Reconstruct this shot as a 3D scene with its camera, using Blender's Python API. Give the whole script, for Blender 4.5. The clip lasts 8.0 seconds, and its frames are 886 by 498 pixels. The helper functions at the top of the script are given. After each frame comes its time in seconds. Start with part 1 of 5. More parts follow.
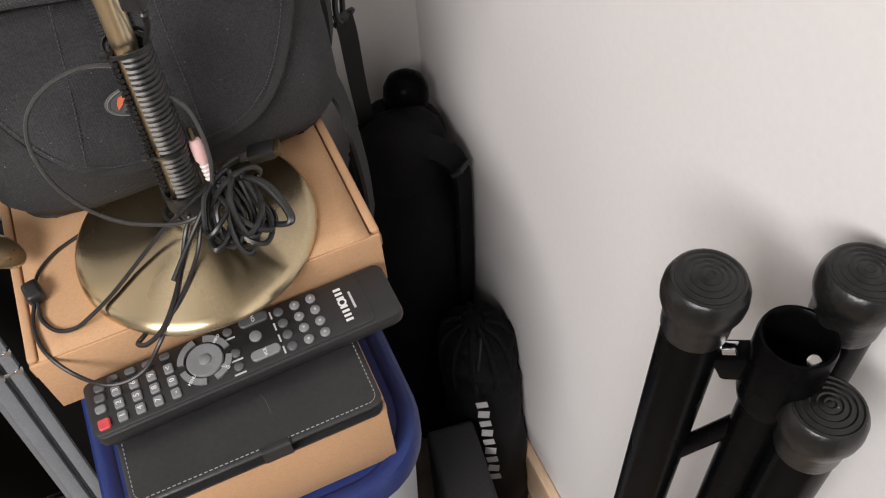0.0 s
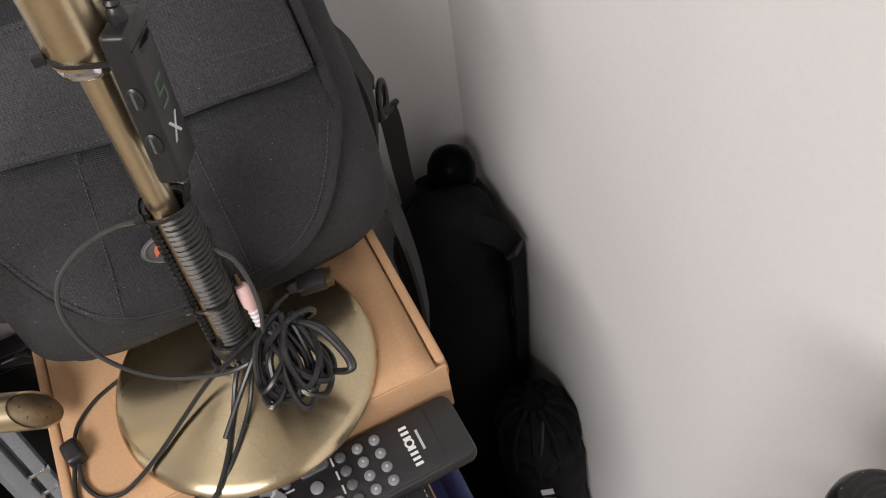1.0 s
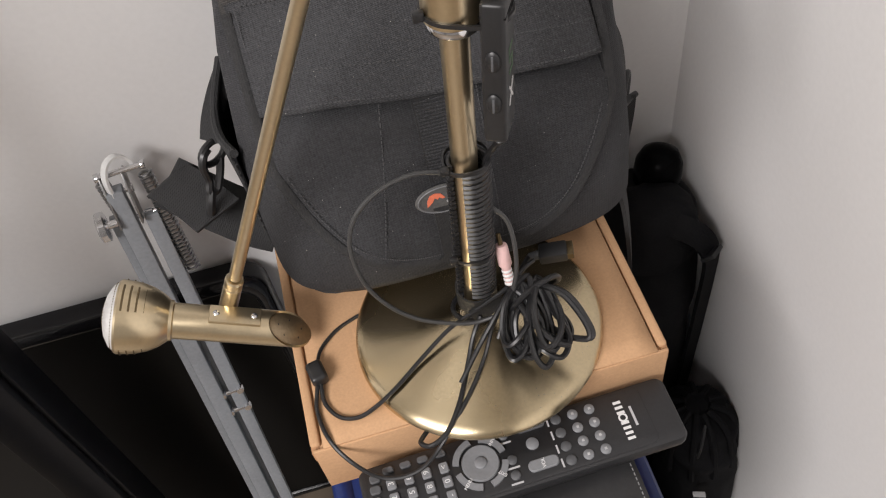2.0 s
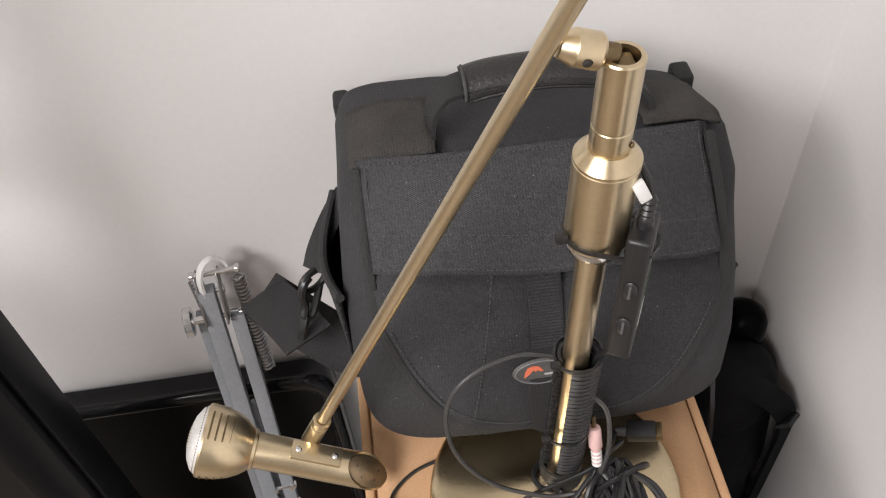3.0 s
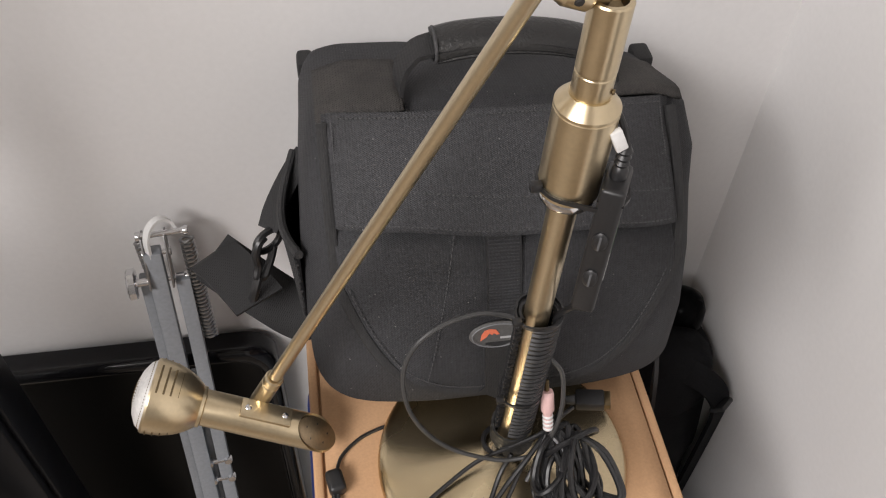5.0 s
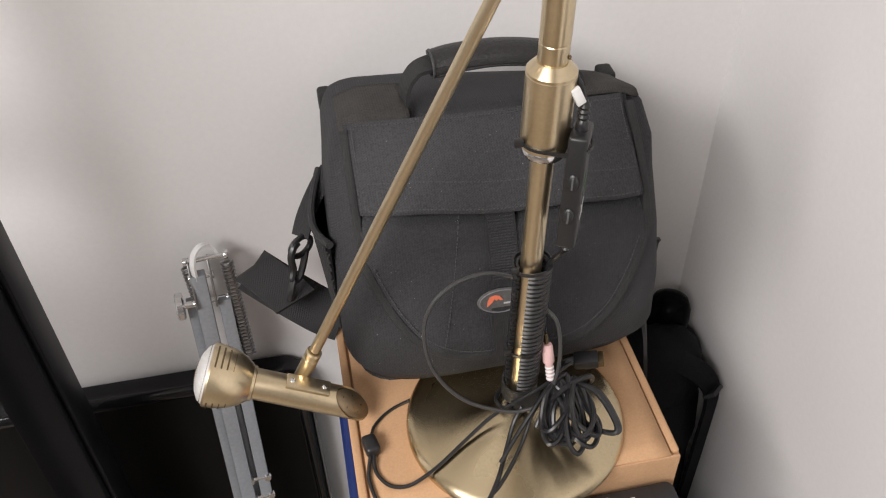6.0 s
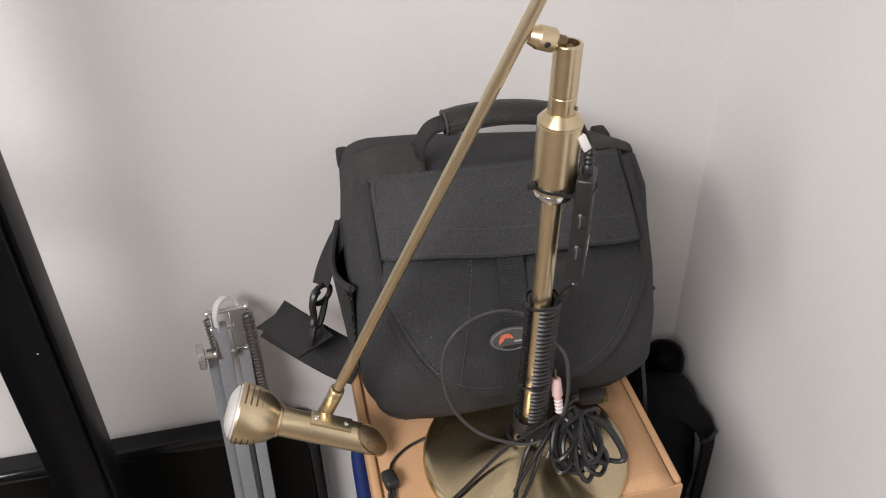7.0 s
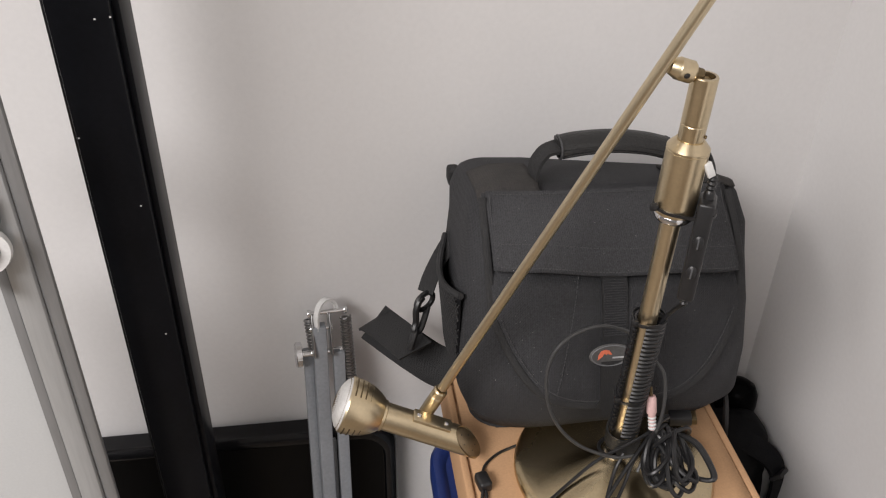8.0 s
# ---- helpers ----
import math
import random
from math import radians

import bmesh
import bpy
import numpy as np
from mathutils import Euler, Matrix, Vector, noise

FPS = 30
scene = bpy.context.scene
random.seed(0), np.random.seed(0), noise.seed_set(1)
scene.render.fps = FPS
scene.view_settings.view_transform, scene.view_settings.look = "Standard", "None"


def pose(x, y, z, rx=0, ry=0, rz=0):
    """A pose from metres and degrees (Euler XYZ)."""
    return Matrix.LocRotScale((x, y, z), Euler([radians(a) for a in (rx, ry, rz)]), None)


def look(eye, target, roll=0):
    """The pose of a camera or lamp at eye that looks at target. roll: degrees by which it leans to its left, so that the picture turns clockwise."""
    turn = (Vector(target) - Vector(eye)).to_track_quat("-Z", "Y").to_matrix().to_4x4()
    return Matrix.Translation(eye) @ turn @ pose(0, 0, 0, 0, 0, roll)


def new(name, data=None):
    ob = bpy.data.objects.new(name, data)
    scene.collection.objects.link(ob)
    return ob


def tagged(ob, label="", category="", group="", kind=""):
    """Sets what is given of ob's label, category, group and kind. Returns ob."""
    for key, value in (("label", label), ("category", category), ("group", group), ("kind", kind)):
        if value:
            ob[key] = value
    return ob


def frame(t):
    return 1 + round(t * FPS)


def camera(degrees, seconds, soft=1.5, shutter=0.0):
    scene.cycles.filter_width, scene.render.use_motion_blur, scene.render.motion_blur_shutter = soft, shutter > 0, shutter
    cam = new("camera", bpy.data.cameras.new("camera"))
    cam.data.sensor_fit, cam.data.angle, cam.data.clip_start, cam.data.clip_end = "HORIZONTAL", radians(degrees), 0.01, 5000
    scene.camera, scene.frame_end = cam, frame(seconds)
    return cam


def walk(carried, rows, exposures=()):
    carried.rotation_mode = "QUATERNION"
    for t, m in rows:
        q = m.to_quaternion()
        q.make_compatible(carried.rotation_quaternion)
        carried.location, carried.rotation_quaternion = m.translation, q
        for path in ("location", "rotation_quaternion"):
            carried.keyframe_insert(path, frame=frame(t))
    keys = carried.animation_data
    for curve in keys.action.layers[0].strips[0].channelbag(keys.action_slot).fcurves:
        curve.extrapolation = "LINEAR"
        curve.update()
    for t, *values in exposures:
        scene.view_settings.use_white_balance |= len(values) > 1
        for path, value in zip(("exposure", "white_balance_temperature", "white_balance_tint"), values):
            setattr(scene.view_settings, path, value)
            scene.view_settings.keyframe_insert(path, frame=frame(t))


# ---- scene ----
cam = camera(53.9, 8.0, soft=1.15)
# seconds, place in metres, turn in degrees
PATH = [
    (0.0, -0.0013, -0.0017, 1.2032, 36.47, 3.02, -24.17),
    (0.5, 0.0249, 0.0740, 1.2126, 36.67, 4.38, -25.63),
    (1.0, 0.0143, 0.1005, 1.2085, 36.38, 6.01, -25.70),
    (1.5, -0.0308, 0.0985, 1.2227, 36.28, 5.74, -21.43),
    (1.7, -0.0559, 0.0985, 1.2310, 36.56, 5.98, -18.19),
    (2.8, -0.0939, 0.1482, 1.2676, 38.80, 5.62, -9.07),
    (3.0, -0.1007, 0.1664, 1.2876, 40.57, 3.66, -7.32),
    (3.5, -0.1083, 0.2483, 1.3203, 40.04, 0.05, -4.88),
    (4.0, -0.1000, 0.2757, 1.3167, 38.42, -4.47, -6.11),
    (4.5, -0.1138, 0.2360, 1.2933, 38.17, -4.62, -5.96),
    (5.0, -0.1242, 0.1477, 1.2711, 40.93, -1.53, -8.54),
    (5.2, -0.1311, 0.1159, 1.2688, 42.46, -0.23, -9.47),
    (6.3, -0.1540, 0.0091, 1.2924, 49.36, 1.86, -11.43),
    (6.5, -0.1600, 0.0084, 1.2903, 50.63, 1.86, -11.81),
    (7.0, -0.1811, -0.0308, 1.3008, 52.80, 1.30, -12.19),
    (7.5, -0.2112, -0.0687, 1.3121, 54.61, -0.15, -11.59),
    (8.0, -0.2493, -0.0641, 1.3078, 55.31, -0.85, -7.80),
]
walk(cam, [(t, pose(x, y, z, rx, ry, rz)) for t, x, y, z, rx, ry, rz in PATH],
     exposures=((0.0, 0.0), (0.5, -0.06), (1.5, -0.10), (3.0, 0.12), (3.5, 0.10), (4.5, -0.05), (5.0, -0.10), (6.5, 0.0), (7.0, -0.09), (7.5, -0.16), (8.0, -0.33)))

# ---- world and light ----
world = bpy.data.worlds.new("world")
scene.world = world
world.use_nodes = True
world.node_tree.nodes["Background"].inputs[0].default_value = (0.6, 0.62, 0.65, 1)
world.node_tree.nodes["Background"].inputs[1].default_value = 0.05


def area_lamp(name, place, target, size, watts, colour):
    data = bpy.data.lights.new(name, "AREA")
    data.shape, data.size, data.size_y = "RECTANGLE", size[0], size[1]
    data.energy, data.color = watts, colour
    ob = new(name, data)
    ob.matrix_world = look(place, target)
    return ob


area_lamp("ceiling_lamp", (-1.62, -1.08, 2.43), (-1.57, -1.04, 0), (1.5, 1.1), 131, (1.03, 0.985, 0.975))


# ---- materials ----
def material(name, colour, rough=0.5, metal=0.0, second=None, grain=60, stain=6, bump=0.1, vary=0.25, spec=0.5,
             weave=0, streak=None, aniso=0.0, rough_vary=0.1, dust=0.0, coat=0.0):
    """A surface with grain and stains at two scales; weave: threads a metre; streak: stretch of the grain."""
    m = bpy.data.materials.new(name)
    m.use_nodes = True
    n, l = m.node_tree.nodes, m.node_tree.links
    b = n["Principled BSDF"]
    co = n.new("ShaderNodeTexCoord")
    source = co.outputs["Object"]
    if streak:
        mp = n.new("ShaderNodeMapping")
        mp.inputs["Scale"].default_value = streak
        l.new(source, mp.inputs[0])
        source = mp.outputs[0]

    def noise_node(scale, detail):
        t = n.new("ShaderNodeTexNoise")
        t.inputs["Scale"].default_value, t.inputs["Detail"].default_value = scale, detail
        l.new(source, t.inputs["Vector"])
        return t.outputs["Fac"]

    def math_node(op, a, c):
        t = n.new("ShaderNodeMath")
        t.operation = op
        for k, v in enumerate((a, c)):
            if isinstance(v, (int, float)):
                t.inputs[k].default_value = v
            else:
                l.new(v, t.inputs[k])
        return t.outputs[0]

    fine, broad = noise_node(grain * 8, 5), noise_node(stain, 4)
    fac = math_node("ADD", math_node("MULTIPLY", fine, 0.5), math_node("MULTIPLY", broad, 0.5))
    height = fine
    if weave:
        # twill: slanted ribs crossed by finer threads
        def wave_node(direction, scale):
            w = n.new("ShaderNodeTexWave")
            w.bands_direction = direction
            w.inputs["Scale"].default_value, w.inputs["Distortion"].default_value = scale, 0.6
            w.inputs["Detail"].default_value = 0
            l.new(co.outputs["Object"], w.inputs["Vector"])
            return w.outputs["Fac"]
        ribs = wave_node("DIAGONAL", weave * 0.628)
        cross = wave_node("X", weave * 0.30)
        height = math_node("ADD", math_node("MULTIPLY", ribs, 0.7), math_node("ADD", math_node("MULTIPLY", cross, 0.35), math_node("MULTIPLY", fine, 0.5)))
        fac = math_node("ADD", fac, math_node("MULTIPLY", math_node("SUBTRACT", height, 0.78), 0.22))
    ramp = n.new("ShaderNodeValToRGB")
    dark = second or tuple(c * (1 - vary) for c in colour)
    light = tuple(min(1, c * (1 + vary * 0.5)) for c in colour)
    ramp.color_ramp.elements[0].position, ramp.color_ramp.elements[1].position = 0.34, 0.64
    ramp.color_ramp.elements[0].color, ramp.color_ramp.elements[1].color = (*dark, 1), (*light, 1)
    l.new(fac, ramp.inputs[0])
    out = ramp.outputs[0]
    if dust:
        specks = noise_node(900, 0)
        mask = math_node("GREATER_THAN", specks, 1 - dust)
        mix = n.new("ShaderNodeMix")
        mix.data_type = "RGBA"
        l.new(mask, mix.inputs["Factor"])
        l.new(out, mix.inputs["A"])
        mix.inputs["B"].default_value = (0.35, 0.34, 0.32, 1)
        out = mix.outputs["Result"]
    l.new(out, b.inputs["Base Color"])
    b.inputs["Metallic"].default_value = metal
    b.inputs["Specular IOR Level"].default_value = spec
    b.inputs["Coat Weight"].default_value = coat
    l.new(math_node("ADD", math_node("MULTIPLY", broad, rough_vary * 2), rough - rough_vary), b.inputs["Roughness"])
    if bump:
        bp = n.new("ShaderNodeBump")
        bp.inputs["Strength"].default_value, bp.inputs["Distance"].default_value = bump, 0.001
        l.new(height, bp.inputs["Height"])
        l.new(bp.outputs[0], b.inputs["Normal"])
    if aniso:
        b.inputs["Anisotropic"].default_value = aniso
        tg = n.new("ShaderNodeTangent")
        tg.direction_type, tg.axis = "RADIAL", "Z"
        b.inputs["Anisotropic Rotation"].default_value = 0.25
        l.new(tg.outputs[0], b.inputs["Tangent"])
    return m


WALL = material("wall_paint", (0.73, 0.72, 0.715), 0.75, vary=0.03, grain=25, stain=2.0, bump=0.06, spec=0.3)
# for the unseen walls: dark to cut bounce and darken the brass reflections
WALL_UNSEEN = material("darkened_unseen_wall", (0.30, 0.295, 0.29), 0.75, vary=0.04, grain=25, stain=2.0, bump=0.06, spec=0.3)
CEILING = material("ceiling_paint", (0.8, 0.8, 0.79), 0.8, vary=0.03, bump=0.05)
FLOOR = material("floor_laminate", (0.17, 0.135, 0.10), 0.45, vary=0.4, streak=(1, 8, 1), stain=4)
SKIRT = material("pale_wood_skirting", (0.62, 0.45, 0.30), 0.5, vary=0.2, streak=(1, 0.15, 4), stain=8)
CARD = material("brown_cardboard", (0.52, 0.315, 0.175), 0.8, vary=0.12, grain=70, stain=9, bump=0.12, spec=0.25)
CARD_EDGE = material("cut_cardboard", (0.40, 0.225, 0.12), 0.85, vary=0.2, grain=90, bump=0.2, spec=0.2)
BRASS = material("antique_brass", (0.66, 0.55, 0.37), 0.31, 1.0, vary=0.08, grain=50, stain=40, bump=0.008, aniso=0.35, rough_vary=0.06)
BRASS_DISC = material("brushed_brass_disc", (0.64, 0.53, 0.345), 0.27, 1.0, vary=0.10, grain=60, stain=10, bump=0.012, aniso=0.82, rough_vary=0.05, dust=0.16)
BRASS_ROD = material("brass_rod", (0.70, 0.595, 0.415), 0.31, 1.0, vary=0.06, grain=50, stain=20, bump=0.004, rough_vary=0.05)
BRASS_DARK = material("dark_brass", (0.20, 0.15, 0.085), 0.45, 1.0, vary=0.3, bump=0.05)
BADGE_FACE = material("grey_badge_leather", (0.10, 0.098, 0.096), 0.5, vary=0.3, grain=60, stain=60, bump=0.3)
CHROME = material("chrome", (0.72, 0.72, 0.73), 0.16, 1.0, vary=0.1, bump=0.0, rough_vary=0.05)
END_PLATE = material("bronze_plate", (0.30, 0.225, 0.14), 0.5, 0.7, vary=0.2, bump=0.05)
MESH_STEEL = material("perforated_steel", (0.80, 0.79, 0.77), 0.5, 0.6, vary=0.2, bump=0.1)
NYLON = material("black_nylon", (0.036, 0.0365, 0.0395), 0.78, vary=0.5, grain=80, stain=9, bump=0.42, weave=560, spec=0.35, dust=0.125)
# lighter copy of black_nylon: light caught from above is put into its colour
NYLON_LIT = material("black_nylon_lit", (0.046, 0.0465, 0.050), 0.76, vary=0.5, grain=80, stain=9, bump=0.45, weave=560, spec=0.35, dust=0.125)
NYLON_PATCH = material("worn_brown_black_patch", (0.054, 0.050, 0.047), 0.85, second=(0.030, 0.029, 0.0285), grain=60, stain=45, bump=0.5, weave=560, spec=0.3)
WEBBING = material("black_webbing", (0.022, 0.022, 0.023), 0.7, vary=0.3, bump=0.5, weave=700, spec=0.45)
BINDING = material("black_binding", (0.028, 0.028, 0.029), 0.75, vary=0.3, bump=0.4, weave=700, spec=0.4)
STITCH = material("grey_stitching", (0.080, 0.080, 0.083), 0.8, vary=0.4, bump=0.2, spec=0.3)
SMOOTH_LEATHER = material("smooth_black_leather", (0.021, 0.021, 0.022), 0.36, vary=0.3, grain=40, stain=25, bump=0.12, spec=0.5)
PALE_THREAD = material("pale_thread", (0.30, 0.30, 0.30), 0.7, vary=0.2, bump=0)
LEATHER = material("black_leather", (0.018, 0.018, 0.018), 0.42, vary=0.3, grain=55, stain=20, bump=0.7, spec=0.5)
CASECLOTH = material("charcoal_case_cloth", (0.018, 0.018, 0.019), 0.7, vary=0.3, grain=50, stain=12, bump=0.4, spec=0.3)
BAGCLOTH = material("dull_black_cloth", (0.005, 0.005, 0.006), 0.7, vary=0.35, grain=50, stain=12, bump=0.4, spec=0.15)
CABLE = material("black_cable", (0.015, 0.015, 0.016), 0.38, vary=0.3, grain=30, bump=0.05)
# black cord greyed: the sheen along it is put into the base colour
CABLE_SHEEN = material("painted_sheen_cable", (0.05, 0.05, 0.05), 0.35, vary=0.2, bump=0.05)
PLASTIC = material("black_plastic", (0.016, 0.016, 0.017), 0.4, vary=0.3, grain=50, bump=0.08)
REMOTE = material("charcoal_plastic", (0.019, 0.019, 0.0205), 0.40, vary=0.2, grain=60, stain=20, bump=0.12, spec=0.5)
KEY = material("grey_rubber_keys", (0.20, 0.205, 0.215), 0.5, vary=0.12, bump=0.1)
KEY_DARK = material("dark_rubber_keys", (0.085, 0.087, 0.092), 0.5, vary=0.12, bump=0.1)
KEY_RED = material("red_rubber_key", (0.55, 0.06, 0.07), 0.5, vary=0.12, bump=0.1)
PRINT = material("white_print", (0.72, 0.72, 0.72), 0.6, vary=0.1, bump=0)
PRINT_DIM = material("grey_print", (0.48, 0.48, 0.49), 0.6, vary=0.2, bump=0)
PRINT_GREEN = material("green_print", (0.10, 0.17, 0.10), 0.6, vary=0.2, bump=0)
PRINT_BLACK = material("black_print", (0.02, 0.018, 0.016), 0.7, vary=0.2, bump=0)
ORANGE = material("orange_enamel", (0.78, 0.20, 0.11), 0.45, vary=0.15, bump=0)
RUBBER = material("worn_black_rubber", (0.009, 0.009, 0.009), 0.32, second=(0.004, 0.004, 0.004), grain=40, stain=40, bump=0.25, spec=0.4, dust=0.125)
TUBE_BLACK = material("black_powder_coat", (0.0022, 0.0022, 0.0025), 0.26, vary=0.3, grain=40, stain=25, bump=0.04, spec=0.035)
LID_BLUE = material("blue_lid_plastic", (0.012, 0.028, 0.135), 0.42, vary=0.2, grain=40, stain=8, bump=0.06)
PINK = material("pale_pink_plug", (0.75, 0.50, 0.48), 0.45, vary=0.1, bump=0.03)
WHITE_TAG = material("white_plastic", (0.72, 0.72, 0.71), 0.5, vary=0.08, bump=0.04)
STEEL_GREY = material("grey_enamel_steel", (0.24, 0.255, 0.275), 0.42, 0.15, vary=0.15, grain=40, stain=18, bump=0.05)
SPRING = material("spring_steel", (0.30, 0.30, 0.30), 0.35, 1.0, vary=0.15, bump=0)
GLOSS = material("black_gloss_bezel", (0.006, 0.006, 0.007), 0.14, vary=0.2, bump=0.01, rough_vary=0.04, spec=0.3)
SCREEN = material("black_screen", (0.003, 0.003, 0.003), 0.35, vary=0.2, bump=0.01, rough_vary=0.05, spec=0.12)
POST = material("satin_black_steel", (0.006, 0.0065, 0.0085), 0.35, vary=0.3, grain=30, stain=20, bump=0.04, spec=0.12)
ALU = material("brushed_aluminium", (0.46, 0.47, 0.475), 0.35, 0.4, vary=0.1, streak=(1, 1, 0.06), bump=0.03)
ALU_EDGE = material("grey_aluminium_edge", (0.24, 0.24, 0.24), 0.45, 0.3, vary=0.1, streak=(1, 1, 0.06), bump=0.03)
ALU_PALE = material("pale_grey_panel", (0.55, 0.56, 0.56), 0.45, 0.1, vary=0.05, bump=0.03)


def clear_plastic():
    m = material("cloudy_clear_plastic", (0.66, 0.71, 0.76), 0.3, vary=0.06, bump=0.05)
    b = m.node_tree.nodes["Principled BSDF"]
    b.inputs["Transmission Weight"].default_value = 0.3
    b.inputs["IOR"].default_value = 1.2
    return m


CLOUDY = clear_plastic()

# ---- building helpers ----
V = Vector


def thing(name, place, label, category, group="", kind=""):
    ob = new(name)
    ob.empty_display_size = 0.02
    ob.location = place
    return tagged(ob, label, category, group, kind)


def root_place(ob):
    while ob.parent:
        ob = ob.parent
    return V(ob.location)


def part(name, bm, mat, parent=None, label="", smooth=True, angle=40, solid=0.0):
    """Links a bmesh, built at its place in the world, as one mesh object under a thing or part."""
    if parent:
        bmesh.ops.translate(bm, verts=bm.verts, vec=-root_place(parent))
    bmesh.ops.recalc_face_normals(bm, faces=bm.faces)
    me = bpy.data.meshes.new(name)
    bm.to_mesh(me)
    bm.free()
    me.materials.append(mat)
    if smooth:
        me.polygons.foreach_set("use_smooth", [True] * len(me.polygons))
        me.set_sharp_from_angle(angle=radians(angle))
    ob = new(name, me)
    ob.parent = parent
    if solid:
        mod = ob.modifiers.new("thick", "SOLIDIFY")
        mod.thickness, mod.offset = solid, 0
    if label:
        tagged(ob, label)
    return ob


def block(size, m=None, bevel=0.002, seg=2):
    bm = bmesh.new()
    bmesh.ops.create_cube(bm, size=1)
    bmesh.ops.scale(bm, verts=bm.verts, vec=size)
    if bevel:
        bmesh.ops.bevel(bm, geom=bm.edges[:], offset=bevel, segments=seg, affect="EDGES", profile=0.5)
    if m is not None:
        bmesh.ops.transform(bm, matrix=m, verts=bm.verts)
    return bm


def span(lo, hi, bevel=0.002, seg=2):
    lo, hi = V(lo), V(hi)
    return block(hi - lo, Matrix.Translation((lo + hi) / 2), bevel, seg)


def along(a, b, roll_ref=(0, 0, 1)):
    """A frame whose z runs from a to b, placed at a."""
    a, b = V(a), V(b)
    z = (b - a).normalized()
    ref = V(roll_ref) if abs(z.dot(V(roll_ref))) < 0.95 else V((0, 1, 0))
    x = ref.cross(z).normalized()
    y = z.cross(x)
    return Matrix(((x.x, y.x, z.x, a.x), (x.y, y.y, z.y, a.y), (x.z, y.z, z.z, a.z), (0, 0, 0, 1)))


def lathe(profile, m=None, seg=40):
    """Turns rows of (radius, height) about z; a radius of 0 closes an end."""
    bm = bmesh.new()
    rings = []
    for r, h in profile:
        if r <= 1e-7:
            rings.append([bm.verts.new((0, 0, h))])
        else:
            rings.append([bm.verts.new((r * math.cos(2 * math.pi * k / seg), r * math.sin(2 * math.pi * k / seg), h)) for k in range(seg)])
    for a, b in zip(rings, rings[1:]):
        for k in range(seg):
            q = (k + 1) % seg
            if len(a) == 1 and len(b) == 1:
                continue
            if len(a) == 1:
                bm.faces.new((a[0], b[k], b[q]))
            elif len(b) == 1:
                bm.faces.new((a[k], b[0], a[q]))
            else:
                bm.faces.new((a[k], b[k], b[q], a[q]))
    if m is not None:
        bmesh.ops.transform(bm, matrix=m, verts=bm.verts)
    return bm


def rod(a, b, r, r2=None, seg=20, bevel=0.0006):
    r2 = r if r2 is None else r2
    h = (V(b) - V(a)).length
    return lathe([(0, 0), (max(r - bevel, r * 0.6), 0), (r, bevel), (r2, h - bevel), (max(r2 - bevel, r2 * 0.6), h), (0, h)], along(a, b), seg)


def glide(points, steps=8, closed=False):
    """A smooth line through the points."""
    p = [V(q) for q in points]
    out = []
    n = len(p)
    for i in range(n if closed else n - 1):
        a, b = p[i], p[(i + 1) % n]
        pre = p[(i - 1) % n] if closed or i else a + (a - b)
        post = p[(i + 2) % n] if closed or i + 2 < n else b + (b - a)
        for k in range(steps):
            t = k / steps
            out.append(0.5 * ((2 * a) + (b - pre) * t + (2 * pre - 5 * a + 4 * b - post) * t * t + (3 * a - pre - 3 * b + post) * t ** 3))
    if not closed:
        out.append(p[-1])
    return out


def sweep(line, profile, closed=False, up=None, scales=None, bm=None):
    """Carries a closed flat outline along a line; up keeps its second axis near one direction."""
    bm = bm or bmesh.new()
    n = len(line)
    normal = None
    rings = []
    for i, p in enumerate(line):
        a = line[(i - 1) % n] if closed or i else line[0]
        b = line[(i + 1) % n] if closed or i < n - 1 else line[-1]
        t = (b - a).normalized()
        if up is not None:
            normal = (V(up[i]) if isinstance(up, list) else V(up))
        elif normal is None:
            normal = V((0.13, 0.21, 0.97)) if abs(t.z) < 0.9 else V((0.97, 0.2, 0.1))
        normal = (normal - t * normal.dot(t)).normalized()
        side = t.cross(normal)
        s = scales[i] if scales else 1
        rings.append([bm.verts.new(p + side * (u * s) + normal * (v * s)) for u, v in profile])
    m = len(profile)
    for i in range(n if closed else n - 1):
        a, b = rings[i], rings[(i + 1) % n]
        for k in range(m):
            bm.faces.new((a[k], a[(k + 1) % m], b[(k + 1) % m], b[k]))
    if not closed:
        bm.faces.new(rings[0][::-1])
        bm.faces.new(rings[-1])
    return bm


def circle(r, seg=8):
    return [(r * math.cos(2 * math.pi * k / seg), r * math.sin(2 * math.pi * k / seg)) for k in range(seg)]


def strip(w, t):
    return [(-w / 2, -t / 2), (w / 2, -t / 2), (w / 2, t / 2), (-w / 2, t / 2)]


def cord(points, r, steps=8, seg=8, closed=False):
    return sweep(glide(points, steps, closed), circle(r, seg), closed)


def band(points, width, thick, up, steps=6, closed=False):
    return sweep(glide(points, steps, closed), strip(width, thick), closed, up)


def loft(rings, cap=True):
    bm = bmesh.new()
    rows = [[bm.verts.new(p) for p in ring] for ring in rings]
    n = len(rows[0])
    for a, b in zip(rows, rows[1:]):
        for k in range(n):
            bm.faces.new((a[k], a[(k + 1) % n], b[(k + 1) % n], b[k]))
    if cap:
        bm.faces.new(rows[0][::-1])
        bm.faces.new(rows[-1])
    return bm


def sheet(fn, us, vs):
    bm = bmesh.new()
    g = [[bm.verts.new(fn(u, v)) for u in us] for v in vs]
    for r, s in zip(g, g[1:]):
        for k in range(len(us) - 1):
            bm.faces.new((r[k], r[k + 1], s[k + 1], s[k]))
    return bm


